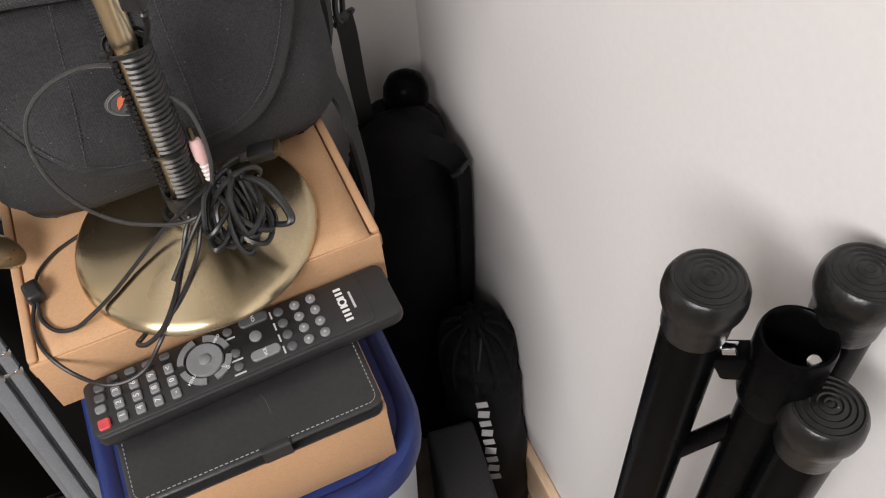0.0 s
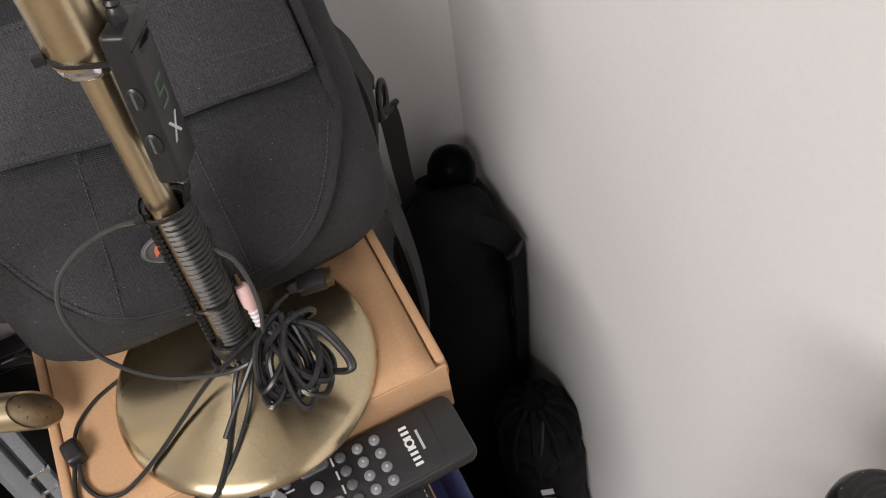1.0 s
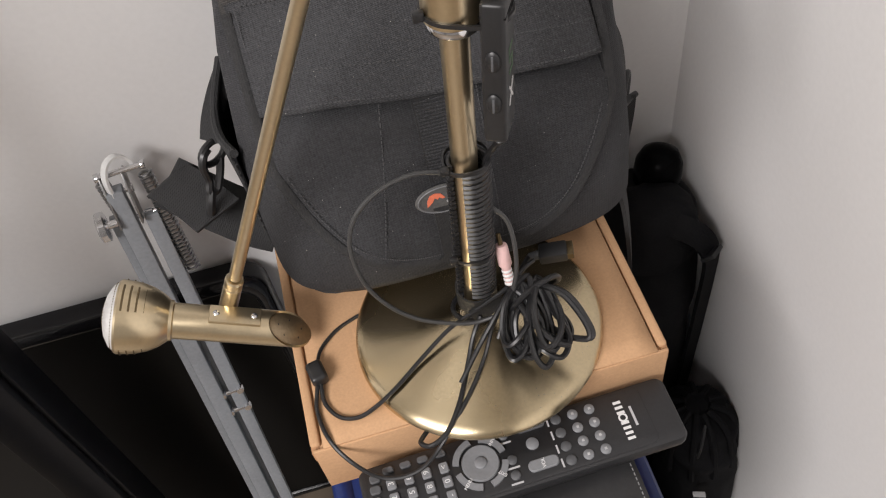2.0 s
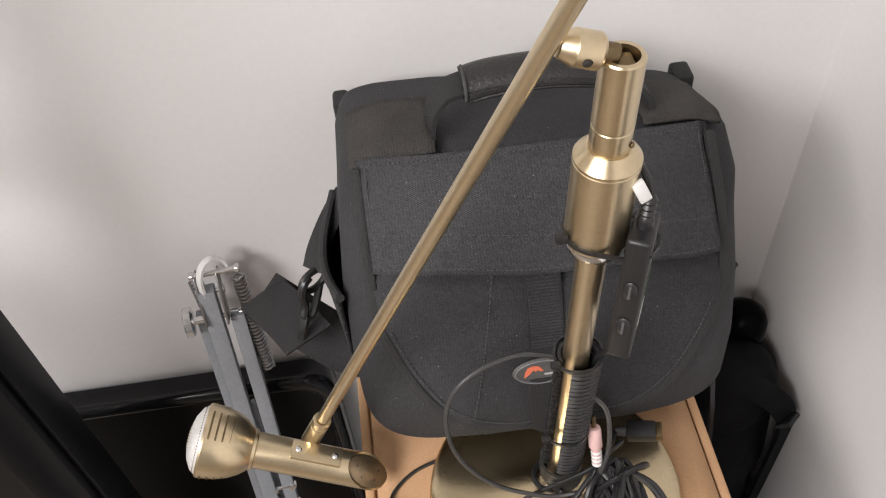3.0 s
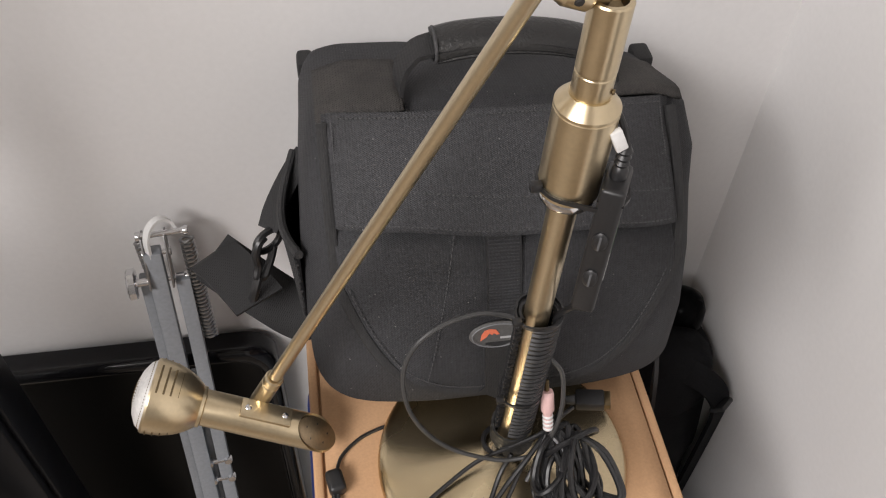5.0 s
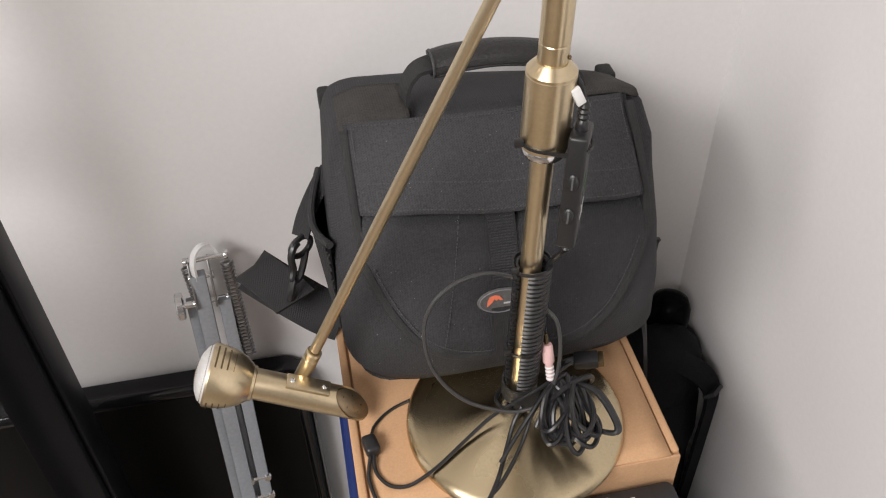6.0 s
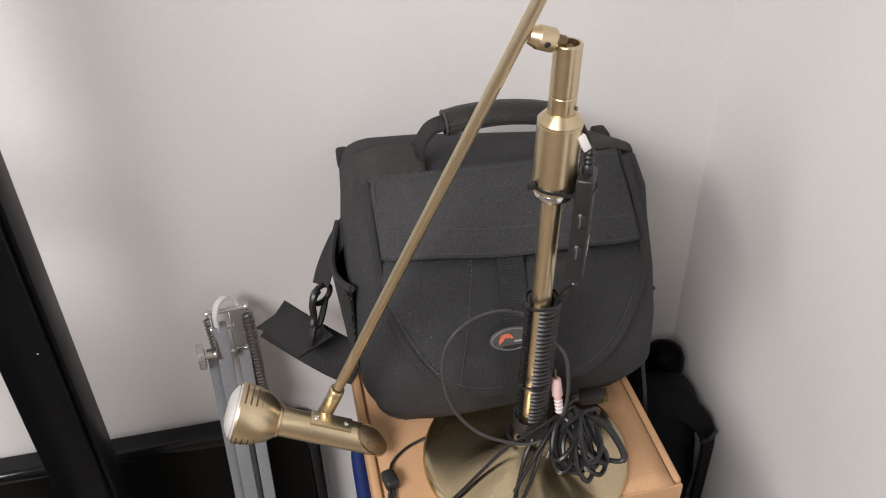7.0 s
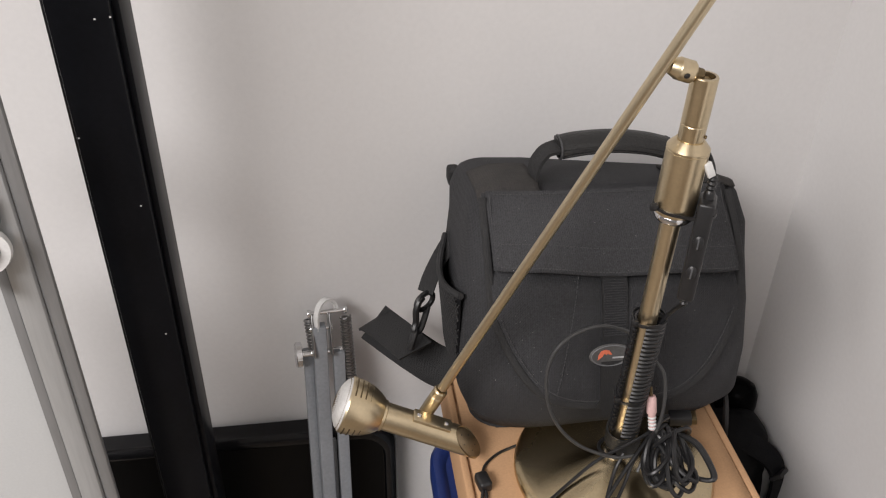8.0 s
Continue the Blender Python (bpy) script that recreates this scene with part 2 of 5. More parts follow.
def steps(a, b, n):
    return [a + (b - a) * k / n for k in range(n + 1)]


def merge(*bms):
    out = bmesh.new()
    for b in bms:
        me = bpy.data.meshes.new("tmp")
        b.to_mesh(me)
        b.free()
        out.from_mesh(me)
        bpy.data.meshes.remove(me)
    return out


def letters(text, size, m, depth=0.0003):
    """Writing as a thin raised mesh, centred, in the xy plane of m."""
    cu = bpy.data.curves.new("tmp", "FONT")
    cu.body, cu.size, cu.extrude, cu.align_x, cu.align_y = text, size, depth, "CENTER", "CENTER"
    cu.resolution_u = 3
    tmp = bpy.data.objects.new("tmp", cu)
    me = tmp.to_mesh()
    bm = bmesh.new()
    bm.from_mesh(me)
    tmp.to_mesh_clear()
    bpy.data.objects.remove(tmp)
    bpy.data.curves.remove(cu)
    bmesh.ops.transform(bm, matrix=m, verts=bm.verts)
    return bm

# ---- the room ----
EAST, NORTH, WEST, SOUTH, GROUND, TOP = 0.240, 0.674, -3.9, -3.7, 0.06, 2.46


def setting(name, bm, mat, label):
    ob = part(name, bm, mat, None, label, smooth=False)
    return tagged(ob, label, name.split("_")[0], kind="structure")


setting("floor", span((WEST - 0.1, SOUTH - 0.1, GROUND - 0.05), (EAST + 0.1, NORTH + 0.1, GROUND), 0), FLOOR, "brown laminate floor in deep shade")
setting("ceiling", span((WEST - 0.1, SOUTH - 0.1, TOP), (EAST + 0.1, NORTH + 0.1, TOP + 0.05), 0), CEILING, "plain white ceiling")
setting("wall_north", span((WEST - 0.1, NORTH, GROUND), (EAST + 0.1, NORTH + 0.1, TOP), 0), WALL, "off-white painted plaster wall behind the bag")
setting("wall_east", span((EAST, SOUTH, GROUND), (EAST + 0.1, NORTH, TOP), 0), WALL, "off-white painted plaster side wall")
# two unseen walls, added to close the room and darkened against fill light
setting("wall_west", span((WEST - 0.1, SOUTH, GROUND), (WEST, NORTH, TOP), 0), WALL_UNSEEN, "unseen wall closing the room, darkened to cut bounced light")
setting("wall_south", span((WEST - 0.1, SOUTH - 0.1, GROUND), (EAST + 0.1, SOUTH, TOP), 0), WALL_UNSEEN, "unseen wall closing the room, darkened to cut bounced light")
setting("baseboard_east", span((EAST - 0.013, SOUTH, GROUND), (EAST - 0.0005, NORTH - 0.014, GROUND + 0.10), 0.003), SKIRT, "pale wooden skirting board along the side wall")
setting("baseboard_north", span((WEST, NORTH - 0.013, GROUND), (EAST - 0.014, NORTH - 0.0005, GROUND + 0.10), 0.003), SKIRT, "pale wooden skirting board along the back wall")

# ---- storage bin with its blue lid ----
LID = 0.592


def rounded(x0, x1, y0, y1, z, r, n=6, front=None):
    """A ring with rounded corners; front: the radius of the two front corners where it differs."""
    pts = []
    back, f = r, front or r
    for cx, cy, a0, r in ((x1 - back, y1 - back, 0, back), (x0 + back, y1 - back, 90, back), (x0 + f, y0 + f, 180, f), (x1 - f, y0 + f, 270, f)):
        for k in range(n + 1):
            a = radians(a0 + 90 * k / n)
            pts.append((cx + r * math.cos(a), cy + r * math.sin(a), z))
    return pts


def storage_bin():
    root = thing("storage_bin", (-0.045, 0.44, GROUND), "cloudy clear plastic storage bin with a blue lid", "storage bin")
    x0, x1, y0, y1 = -0.166, 0.0765, 0.246, 0.610
    rings = []
    for z, d in ((GROUND, 0.030), (GROUND + 0.006, 0.025), (GROUND + 0.30, 0.014), (LID - 0.03, 0.006), (LID - 0.028, 0.003), (LID - 0.016, 0.003),
                 (LID - 0.016, 0.007), (GROUND + 0.30, 0.0165), (GROUND + 0.009, 0.028)):
        rings.append(rounded(x0 + d, x1 - d, y0 + d, y1 - d, z, 0.042, 8, 0.058))
    part("tub", loft(rings), CLOUDY, root, "cloudy clear plastic tub")
    e = []
    for z, d in ((LID - 0.026, 0.000), (LID - 0.006, 0.000), (LID - 0.001, 0.003), (LID, 0.007), (LID - 0.001, 0.012), (LID - 0.006, 0.016), (LID - 0.007, 0.03)):
        e.append(rounded(x0 + d, x1 - d, y0 + d, y1 - d, z, max(0.045 - d * 0.5, 0.02), 8, 0.062 - d * 0.6))
    part("lid", loft(e), LID_BLUE, root, "deep blue plastic lid with a raised rim")


storage_bin()


# ---- cardboard boxes ----
def carton(name, lo, hi, label, flap=0.007):
    """A die-cut mailing box: tray with doubled side walls, and a lid whose tucked edge shows as a groove."""
    (x0, y0, z0), (x1, y1, z1) = lo, hi
    root = thing(name, ((x0 + x1) / 2, (y0 + y1) / 2, z0), label, "box")
    part("tray", span((x0 + 0.0015, y0 + 0.0015, z0), (x1 - 0.0015, y1 - 0.001, z1 - 0.004), 0.0015), CARD, root)
    for x, s in ((x0, 1), (x1, -1)):
        a, b = sorted((x, x + s * flap))
        part("side_wall", span((a, y0 + 0.004, z0 + 0.001), (b, y1, z1 - 0.0006), 0.0022, 3), CARD, root)
        # rolled-over corner of the side wall
        part("corner_tab", span((min(x, x + s * 0.006), y0 - 0.0006, z1 - 0.016), (max(x, x + s * 0.006), y0 + 0.012, z1 - 0.003), 0.0022), CARD_EDGE, root)
    bulge = lambda x, y: 0.0012 * math.sin(3.14 * (x - x0) / (x1 - x0)) + 0.0004 * math.sin(40 * x + 23 * y)
    xs, ys = steps(x0 + flap + 0.0016, x1 - flap - 0.0016, 16), steps(y0, y1, 16)
    part("lid_panel", sheet(lambda x, y: (x, y, z1 - 0.0006 + bulge(x, y)), xs, ys), CARD, root, solid=0.0022)
    part("front_panel", span((x0 + flap * 0.2, y0 - 0.0012, z0 + 0.001), (x1 - flap * 0.2, y0 + 0.0014, z1 - 0.0008), 0.001), CARD, root)
    return root


LARGE = carton("mailing_box", (-0.156, 0.362, 0.672), (0.0875, 0.590, 0.728), "brown cardboard mailing box under the bag and lamp")


def box_print():
    """Printed marks on the lid, partly hidden by the bag."""
    m = Matrix.Translation((-0.1145, 0.4815, 0.7295)) @ Matrix.Rotation(radians(2), 4, "Z")
    part("printed_letter", letters("D", 0.014, m, 0.0002), PRINT_BLACK, LARGE, "black printed letter")
    bars = [span((0.046 + k * 0.009, 0.476, 0.7292), (0.052 + k * 0.009, 0.484, 0.7297), 0) for k in range(3)]
    part("printed_marks", merge(*bars), PRINT_BLACK, LARGE, "black printed marks")
    bars = [span((-0.102 + k * 0.011, 0.478, 0.7294), (-0.095 + k * 0.011, 0.487, 0.7298), 0) for k in range(2)]
    part("printed_marks", merge(*bars), PRINT_BLACK, LARGE, "black printed marks")


box_print()
SMALL_TOP = 0.6715
carton("cardboard_box", (-0.122, 0.2685, LID - 0.006), (0.0470, 0.560, SMALL_TOP), "plain brown cardboard box under the tablet case", 0.004)


# ---- tablet case ----
def tablet_case():
    x0, x1, y0, y1, z = -0.124, 0.0450, 0.2620, 0.3450, SMALL_TOP
    root = thing("tablet_case", ((x0 + x1) / 2, 0.31, z), "black leather folio tablet case with stitched edges and a clasp loop", "tablet case")
    outer = [rounded(x0, x1, y0, y1, z + h, 0.008) for h in (0.0, 0.0022)]
    part("back_cover", loft(outer), SMOOTH_LEATHER, root)
    part("tablet", loft([rounded(x0 + 0.004, x1 - 0.004, y0 + 0.004, y1 - 0.002, z + h, 0.006) for h in (0.0023, 0.0105)]), PLASTIC, root, "black tablet edge")
    rings = [rounded(x0 + d, x1 - d, y0 + d, y1 - d, z + h, 0.008) for h, d in ((0.0108, 0.0006), (0.0116, 0), (0.0132, 0), (0.0142, 0.0012), (0.0145, 0.003))]
    part("front_cover", loft(rings), SMOOTH_LEATHER, root, "creased black leather front cover")
    zt = z + 0.0147
    line = rounded(x0 + 0.0035, x1 - 0.0035, y0 + 0.0035, y1 - 0.0035, zt, 0.006)
    threads = []
    ring = line + [line[0]]
    for a, b in zip(ring, ring[1:]):
        a, b = V(a), V(b)
        n = max(1, round((b - a).length / 0.0034))
        for k in range(n):
            p, q = a.lerp(b, (k + 0.15) / n), a.lerp(b, (k + 0.75) / n)
            threads.append(rod(p, q, 0.00035, seg=5, bevel=0.0001))
    part("stitching", merge(*threads), PALE_THREAD, root, "grey edge stitching")
    part("clasp_loop", band([(-0.030, y0 + 0.0035, zt + 0.0004), (-0.030, y0 - 0.001, zt + 0.0004), (-0.030, y0 - 0.0022, z + 0.008), (-0.030, y0 - 0.001, z + 0.002)], 0.019, 0.0014, (0.001, -0.7, 0.7)), SMOOTH_LEATHER, root, "short leather clasp loop")
    part("crease", cord([(-0.028, 0.303, zt), (-0.026, 0.296, zt), (-0.0255, 0.287, zt)], 0.0003, 4, 5), STITCH, root, "pale scratch")


tablet_case()


# ---- remote control ----
def remote_control():
    """Long handset; built flat with its length on x, then laid on the tablet case."""
    m = Matrix.Translation((-0.0255, 0.3318, 0.6955)) @ pose(0, 0, 0, 1.0, -0.6, 1.0)
    root = thing("remote_control", (-0.0255, 0.3318, 0.687), "black television remote control with grey rubber keys", "remote control")
    hl, hw = 0.1065, 0.0235

    def put(bm):
        bmesh.ops.transform(bm, matrix=m, verts=bm.verts)
        return bm
    rings = []
    for z, d, e in ((-0.0085, 0.005, 0.005), (-0.007, 0.002, 0.002), (-0.003, 0.0005, 0.0005), (0.0, 0.0, 0.0), (0.004, 0.0, 0.0), (0.0065, 0.001, 0.001), (0.0075, 0.003, 0.003)):
        rings.append(rounded(-hl + d, hl - d, -hw + e, hw - e, z, 0.006))
    part("body", put(loft(rings)), REMOTE, root)
    face = [rounded(-hl + d, hl - 0.019 - d, -hw + 0.0028 + d, hw - 0.0028 - d, z, 0.005) for z, d in ((0.0066, 0), (0.0081, 0.0), (0.0086, 0.0008))]
    plate = part("face_plate", put(loft(face)), REMOTE, root)
    top = 0.0084

    def key(name, x, y, w, h, mat, r=0.002, rise=0.0022, label=""):
        r = min(r, w / 2 - 0.0002, h / 2 - 0.0002)
        rg = [rounded(x - w / 2 + d, x + w / 2 - d, y - h / 2 + d, y + h / 2 - d, top + z, max(r - d, 0.0002)) for z, d in ((-0.001, 0), (rise * 0.7, 0), (rise, 0.0007))]
        return part(name, put(loft(rg)), mat, root, label)

    def word(x, y, w, h, mat=PRINT_DIM):
        return block((w, h, 0.0003), Matrix.Translation((x, y, top + 0.0004)), 0)
    marks = []
    # number pad near the end with the red power key: rows along the length
    digits = (("1", "4", "7", "-"), ("2", "5", "8", "0"), ("3", "6", "9", "<"))
    key("power_key", -0.0985, -0.0140, 0.0078, 0.0078, KEY_RED, 0.0018, label="red power key")
    for k, y in enumerate((-0.0025, 0.0055, 0.0130)):
        key("key", -0.0985 + 0.0012 * k, y, 0.0072, 0.0058, KEY_DARK if k else KEY)
    for c in range(4):
        for r in range(3):
            x, y = -0.0865 + c * 0.0118, -0.0135 + r * 0.0098
            ob = key("number_key", x, y, 0.0062, 0.0074, KEY, 0.0014)
            lm = m @ Matrix.Translation((x, y, top + 0.0024)) @ Matrix.Rotation(radians(90), 4, "Z")
            part("digit", letters(digits[r][c], 0.0052, lm, 0.0002), PRINT, ob)
    for r in range(4):
        key("key", -0.0865 + r * 0.0118, 0.0162, 0.0075, 0.0046, KEY_DARK)
    # ring and its four corner keys
    cx, cy = -0.0275, 0.0015
    part("ring_key", put(lathe([(0, 0), (0.0125, 0), (0.0125, 0.0012), (0.0118, 0.0022), (0.0065, 0.0016), (0.0045, 0.0012), (0, 0.0012)], Matrix.Translation((cx, cy, top)), 36)), KEY, root, "round navigation key")
    part("centre_key", put(lathe([(0, 0), (0.0040, 0), (0.0040, 0.0022), (0.0032, 0.0028), (0, 0.0029)], Matrix.Translation((cx, cy, top)), 24)), KEY, root)
    for sx in (-1, 1):
        for sy in (-1, 1):
            arc = []
            for k in range(7):
                a = math.atan2(sy, sx) + radians(-34 + 68 * k / 6)
                arc.append(V((cx + 0.0162 * math.cos(a), cy + 0.0162 * math.sin(a), top + 0.0008)))
            b = sweep(arc, strip(0.0042, 0.0024), False, (0, 0, 1))
            ob = part("corner_key", put(b), KEY, root)
            text = {(-1, -1): "MENU", (1, -1): "EXIT", (1, 1): "INFO"}.get((sx, sy))
            if text:
                lm = m @ Matrix.Translation((cx + 0.0115 * sx, cy + 0.0115 * sy, top + 0.0021)) @ Matrix.Rotation(radians(90 + (45 if sx * sy < 0 else -45) * (1 if sy < 0 else 1)), 4, "Z")
                part("word", letters(text, 0.0030, lm, 0.0002), PRINT, ob)
    # round keys, volume and channel rockers
    for x, y in ((-0.0085, -0.0135), (-0.0075, -0.0030), (-0.0078, 0.0150)):
        part("round_key", put(lathe([(0, 0), (0.0033, 0), (0.0033, 0.0014), (0.0026, 0.002), (0, 0.0021)], Matrix.Translation((x, y, top)), 20)), KEY_DARK, root)
        marks.append(word(x - 0.0005, y - 0.0052, 0.008, 0.0012))
    part("round_key", put(lathe([(0, 0), (0.0042, 0), (0.0042, 0.0014), (0.0034, 0.002), (0, 0.0021)], Matrix.Translation((0.0085, 0.0035, top)), 20)), KEY, root)
    vol = key("volume_key", 0.0110, -0.0115, 0.0205, 0.0078, KEY, 0.0036, label="grey volume rocker key")
    part("word", letters("VOL", 0.0034, m @ Matrix.Translation((0.0110, -0.0115, top + 0.0024)) @ Matrix.Rotation(radians(90), 4, "Z"), 0.0002), PRINT, vol)
    ch = key("channel_key", 0.0110, 0.0165, 0.0205, 0.0078, KEY_DARK, 0.0036, label="grey channel rocker key")
    part("word", letters("CH", 0.0034, m @ Matrix.Translation((0.0110, 0.0165, top + 0.0024)) @ Matrix.Rotation(radians(90), 4, "Z"), 0.0002), PRINT, ch)
    for c in range(3):
        for r in range(4):
            x, y = 0.0285 + c * 0.0117, -0.0150 + r * 0.0098
            part("round_key", put(lathe([(0, 0), (0.0035, 0), (0.0035, 0.0014), (0.0028, 0.002), (0, 0.0021)], Matrix.Translation((x, y, top)), 20)), KEY_DARK if c == 0 else KEY, root)
            if c == 0:
                marks.append(word(x - 0.0058, y, 0.0012, 0.006))
            else:
                marks.append(block((0.0016, 0.0016, 0.0003), Matrix.Translation((x, y, top + 0.0022)), 0))
    for b in marks:
        part("caption_bar", put(b), PRINT_DIM, root)
    bars = [block((0.0052, 0.0019, 0.0003), Matrix.Translation((0.0705, -0.0130 + k * 0.0037, top + 0.0004)), 0) for k in range(8) if k != 4]
    bars.append(lathe([(0.0019, 0), (0.0031, 0), (0.0031, 0.0004), (0.0019, 0.0004), (0.0019, 0)], Matrix.Translation((0.0705, 0.0018, top + 0.0004)), 20))
    part("maker_mark", put(merge(*bars)), PRINT, root, "white maker's mark as plain bars")
    part("model_mark", put(block((0.0016, 0.014, 0.0003), Matrix.Translation((0.0775, 0.001, top + 0.0004)), 0)), PRINT_DIM, root)


remote_control()


# ---- camera bag ----
BAG_X, BAG_HALF = -0.0205, 0.131
PROFILE = [(0.722, 0.480), (0.734, 0.462), (0.76, 0.447), (0.777, 0.4445), (0.80, 0.449), (0.829, 0.4605), (0.86, 0.474), (0.886, 0.4875), (0.905, 0.506), (0.925, 0.532), (0.937, 0.550)]


def front_y(z):
    for (a, ya), (b, yb) in zip(PROFILE, PROFILE[1:]):
        if z <= b:
            k = max(0, (z - a) / (b - a))
            return ya + (yb - ya) * k
    return PROFILE[-1][1]


def smooth_front(z):
    return sum(front_y(z + d) for d in (-0.012, -0.006, 0, 0.006, 0.012)) / 5


def fold_z(x):
    """Height of the upper panel's lower edge."""
    return 0.8875 - 0.022 * (x + 0.023) + 0.0007 * math.sin(x * 60)


def bag_skin(x, z, out=0.0):
    """A point of the bag's front, out metres proud of it."""
    u = (x - BAG_X) / BAG_HALF
    yf, yc = smooth_front(z), 0.56
    y = yc - (yc - yf) * max(0.0, 1 - abs(u) ** 4.5) ** (1 / 4.5)
    y += 0.0012 * noise.noise(V((x * 22, 3.1, z * 22))) + 0.0022 * noise.noise(V((x * 9, 7.7, z * 12)))
    y -= 0.05 * (x + 0.02) * min(1, max(0, (z - 0.80) / 0.08)) * min(1, max(0, (0.937 - z) / 0.02))
    return V((x, y - out, z + out * 0.35 - 0.004 * min(1, max(0, (x + 0.11) / 0.2)) * min(1, max(0, (z - 0.86) / 0.05))))


def slope(x, y):
    """How far the bag's top falls away to the back and to one end."""
    back = max(0, (y - 0.553) / 0.09)
    return 0.018 * back + 0.018 * back * min(1, max(0, (x + 0.11) / 0.2)) + 0.004 * min(1, max(0, (x + 0.11) / 0.2))


def camera_bag():
    root = thing("camera_bag", (-0.015, 0.55, 0.728), "black nylon camera bag with a flap and padded handle", "bag")
    rows = ((0.7285, -0.132, 0.092, 0.486, 0.645), (0.736, -0.144, 0.103, 0.466, 0.654), (0.76, -0.150, 0.110, 0.451, 0.658), (0.80, -0.151, 0.111, 0.455, 0.660),
            (0.84, -0.149, 0.110, 0.470, 0.660), (0.88, -0.145, 0.107, 0.490, 0.660), (0.905, -0.141, 0.105, 0.511, 0.660), (0.922, -0.137, 0.102, 0.533, 0.657),
            (0.9295, -0.133, 0.099, 0.548, 0.652), (0.9335, -0.128, 0.094, 0.557, 0.646), (0.9352, -0.112, 0.080, 0.568, 0.632), (0.9358, -0.06, 0.04, 0.585, 0.615))
    rings = []
    n = 72
    for z, xl, xr, yf, yb in rows:
        ring = []
        for k in range(n):
            a = 2 * math.pi * k / n
            c, s = math.cos(a), math.sin(a)
            e = 2 / (4.6 if z < 0.9 else 7)
            x = (xl + xr) / 2 + (xr - xl) / 2 * math.copysign(abs(c) ** e, c)
            y = (yf + yb) / 2 + (yb - yf) / 2 * math.copysign(abs(s) ** e, s)
            w = 0.0022 * noise.noise(V((x * 18, y * 18, z * 18)))
            ring.append((x + w, y + w, z - slope(x, y) * min(1, max(0, (z - 0.87) / 0.05))))
        rings.append(ring)
    body = part("body", loft(rings), NYLON, root)
    # flap over the front, its lower edge rounded
    bottom = lambda x: 0.782 + 0.075 * abs((x + 0.022) / 0.106) ** 3.6
    xs = steps(-0.128, 0.084, 40)

    def flap(u, v):
        z = bottom(u) + (0.9345 - bottom(u)) * v
        return bag_skin(u, z, 0.0035 - 0.0075 * max(0, 1 - abs(z - fold_z(u) + 0.0025) / 0.007) - 0.0055 * min(1, max(0, (z - fold_z(u)) / 0.012)) + 0.0018 * noise.noise(V((u * 30, 8, z * 30))))
    part("flap", sheet(flap, xs, steps(0, 1, 60)), NYLON, root, "woven nylon front flap with a rounded lower edge", solid=0.003)
    edge = [bag_skin(x, bottom(x), 0.0040) for x in xs]
    left = [bag_skin(-0.128, z, 0.0040) for z in steps(0.932, bottom(-0.128), 14)]
    right = [bag_skin(0.084, z, 0.0040) for z in steps(bottom(0.084), 0.932, 14)]
    part("flap_binding", sweep(left[:-1] + edge + right[1:], [(u * 1.0, v * 0.6) for u, v in circle(0.0036, 8)], False, (0, -1, 0.3)), BINDING, root, "black edge binding")

    def fold(u, v):
        lo = fold_z(u)
        z = lo + (0.9365 - lo) * v
        return bag_skin(u, z, 0.0098 - 0.0072 * min(1, v * 1.15) + 0.0008 * noise.noise(V((u * 26, 5, z * 26))))
    part("upper_panel", sheet(fold, steps(-0.125, 0.079, 48), steps(0, 1, 18)), NYLON_LIT, root, "overlapping upper panel of the flap", solid=0.0035)

    def stitch_line(path, name="stitching"):
        line = glide(path, 6)
        threads = []
        for a, b in zip(line, line[1:]):
            length = (b - a).length
            k = max(1, round(length / 0.0032))
            for i in range(k):
                p, q = a.lerp(b, (i + 0.1) / k), a.lerp(b, (i + 0.75) / k)
                threads.append(rod(p, q, 0.00045, seg=5, bevel=0.0001))
        part(name, merge(*threads), STITCH, root)
    stitch_line([bag_skin(x, fold_z(x) + 0.0165, 0.0090) for x in steps(-0.12, 0.078, 12)])
    stitch_line([bag_skin(x, 0.9345, 0.0052) for x in steps(-0.12, 0.078, 12)])
    stitch_line([bag_skin(-0.1225, z, 0.0068) for z in steps(0.933, 0.892, 6)])
    stitch_line([bag_skin(x, fold_z(x) + 0.003, 0.0112) for x in steps(-0.12, 0.076, 12)])
    stitch_line([bag_skin(0.0765, z, 0.0068) for z in steps(0.933, 0.892, 6)])
    stitch_line([bag_skin(x, z, 0.0058) for x, z in ((-0.056, 0.890), (-0.060, 0.870), (-0.066, 0.84), (-0.073, 0.81), (-0.077, 0.794))])
    stitch_line([bag_skin(x, z, 0.0058) for x, z in ((0.002, 0.890), (0.001, 0.86), (0.001, 0.82), (0.001, 0.79))])
    stitch_line([bag_skin(x * 0.96 - 0.001, bottom(x) + 0.0055, 0.0060) for x in steps(-0.125, 0.081, 24)])
    # centre webbing with ribs, badge and pull tab
    web = [bag_skin(-0.0275, z, 0.0062) for z in steps(0.888, 0.838, 6)]
    part("webbing", sweep(web, strip(0.0215, 0.0018), False, (0, -1, 0.4)), WEBBING, root, "ribbed centre webbing")
    ribs = []
    for z in steps(0.884, 0.842, 22):
        ribs.append(rod(bag_skin(-0.0370, z, 0.0070), bag_skin(-0.0180, z, 0.0070), 0.0008, seg=6, bevel=0.0002))
    part("webbing_ribs", merge(*ribs), NYLON_LIT, root)
    tab = [bag_skin(-0.0285, z, 0.0075) for z in steps(0.825, 0.784, 5)] + [bag_skin(-0.0335, 0.776, 0.0075)]
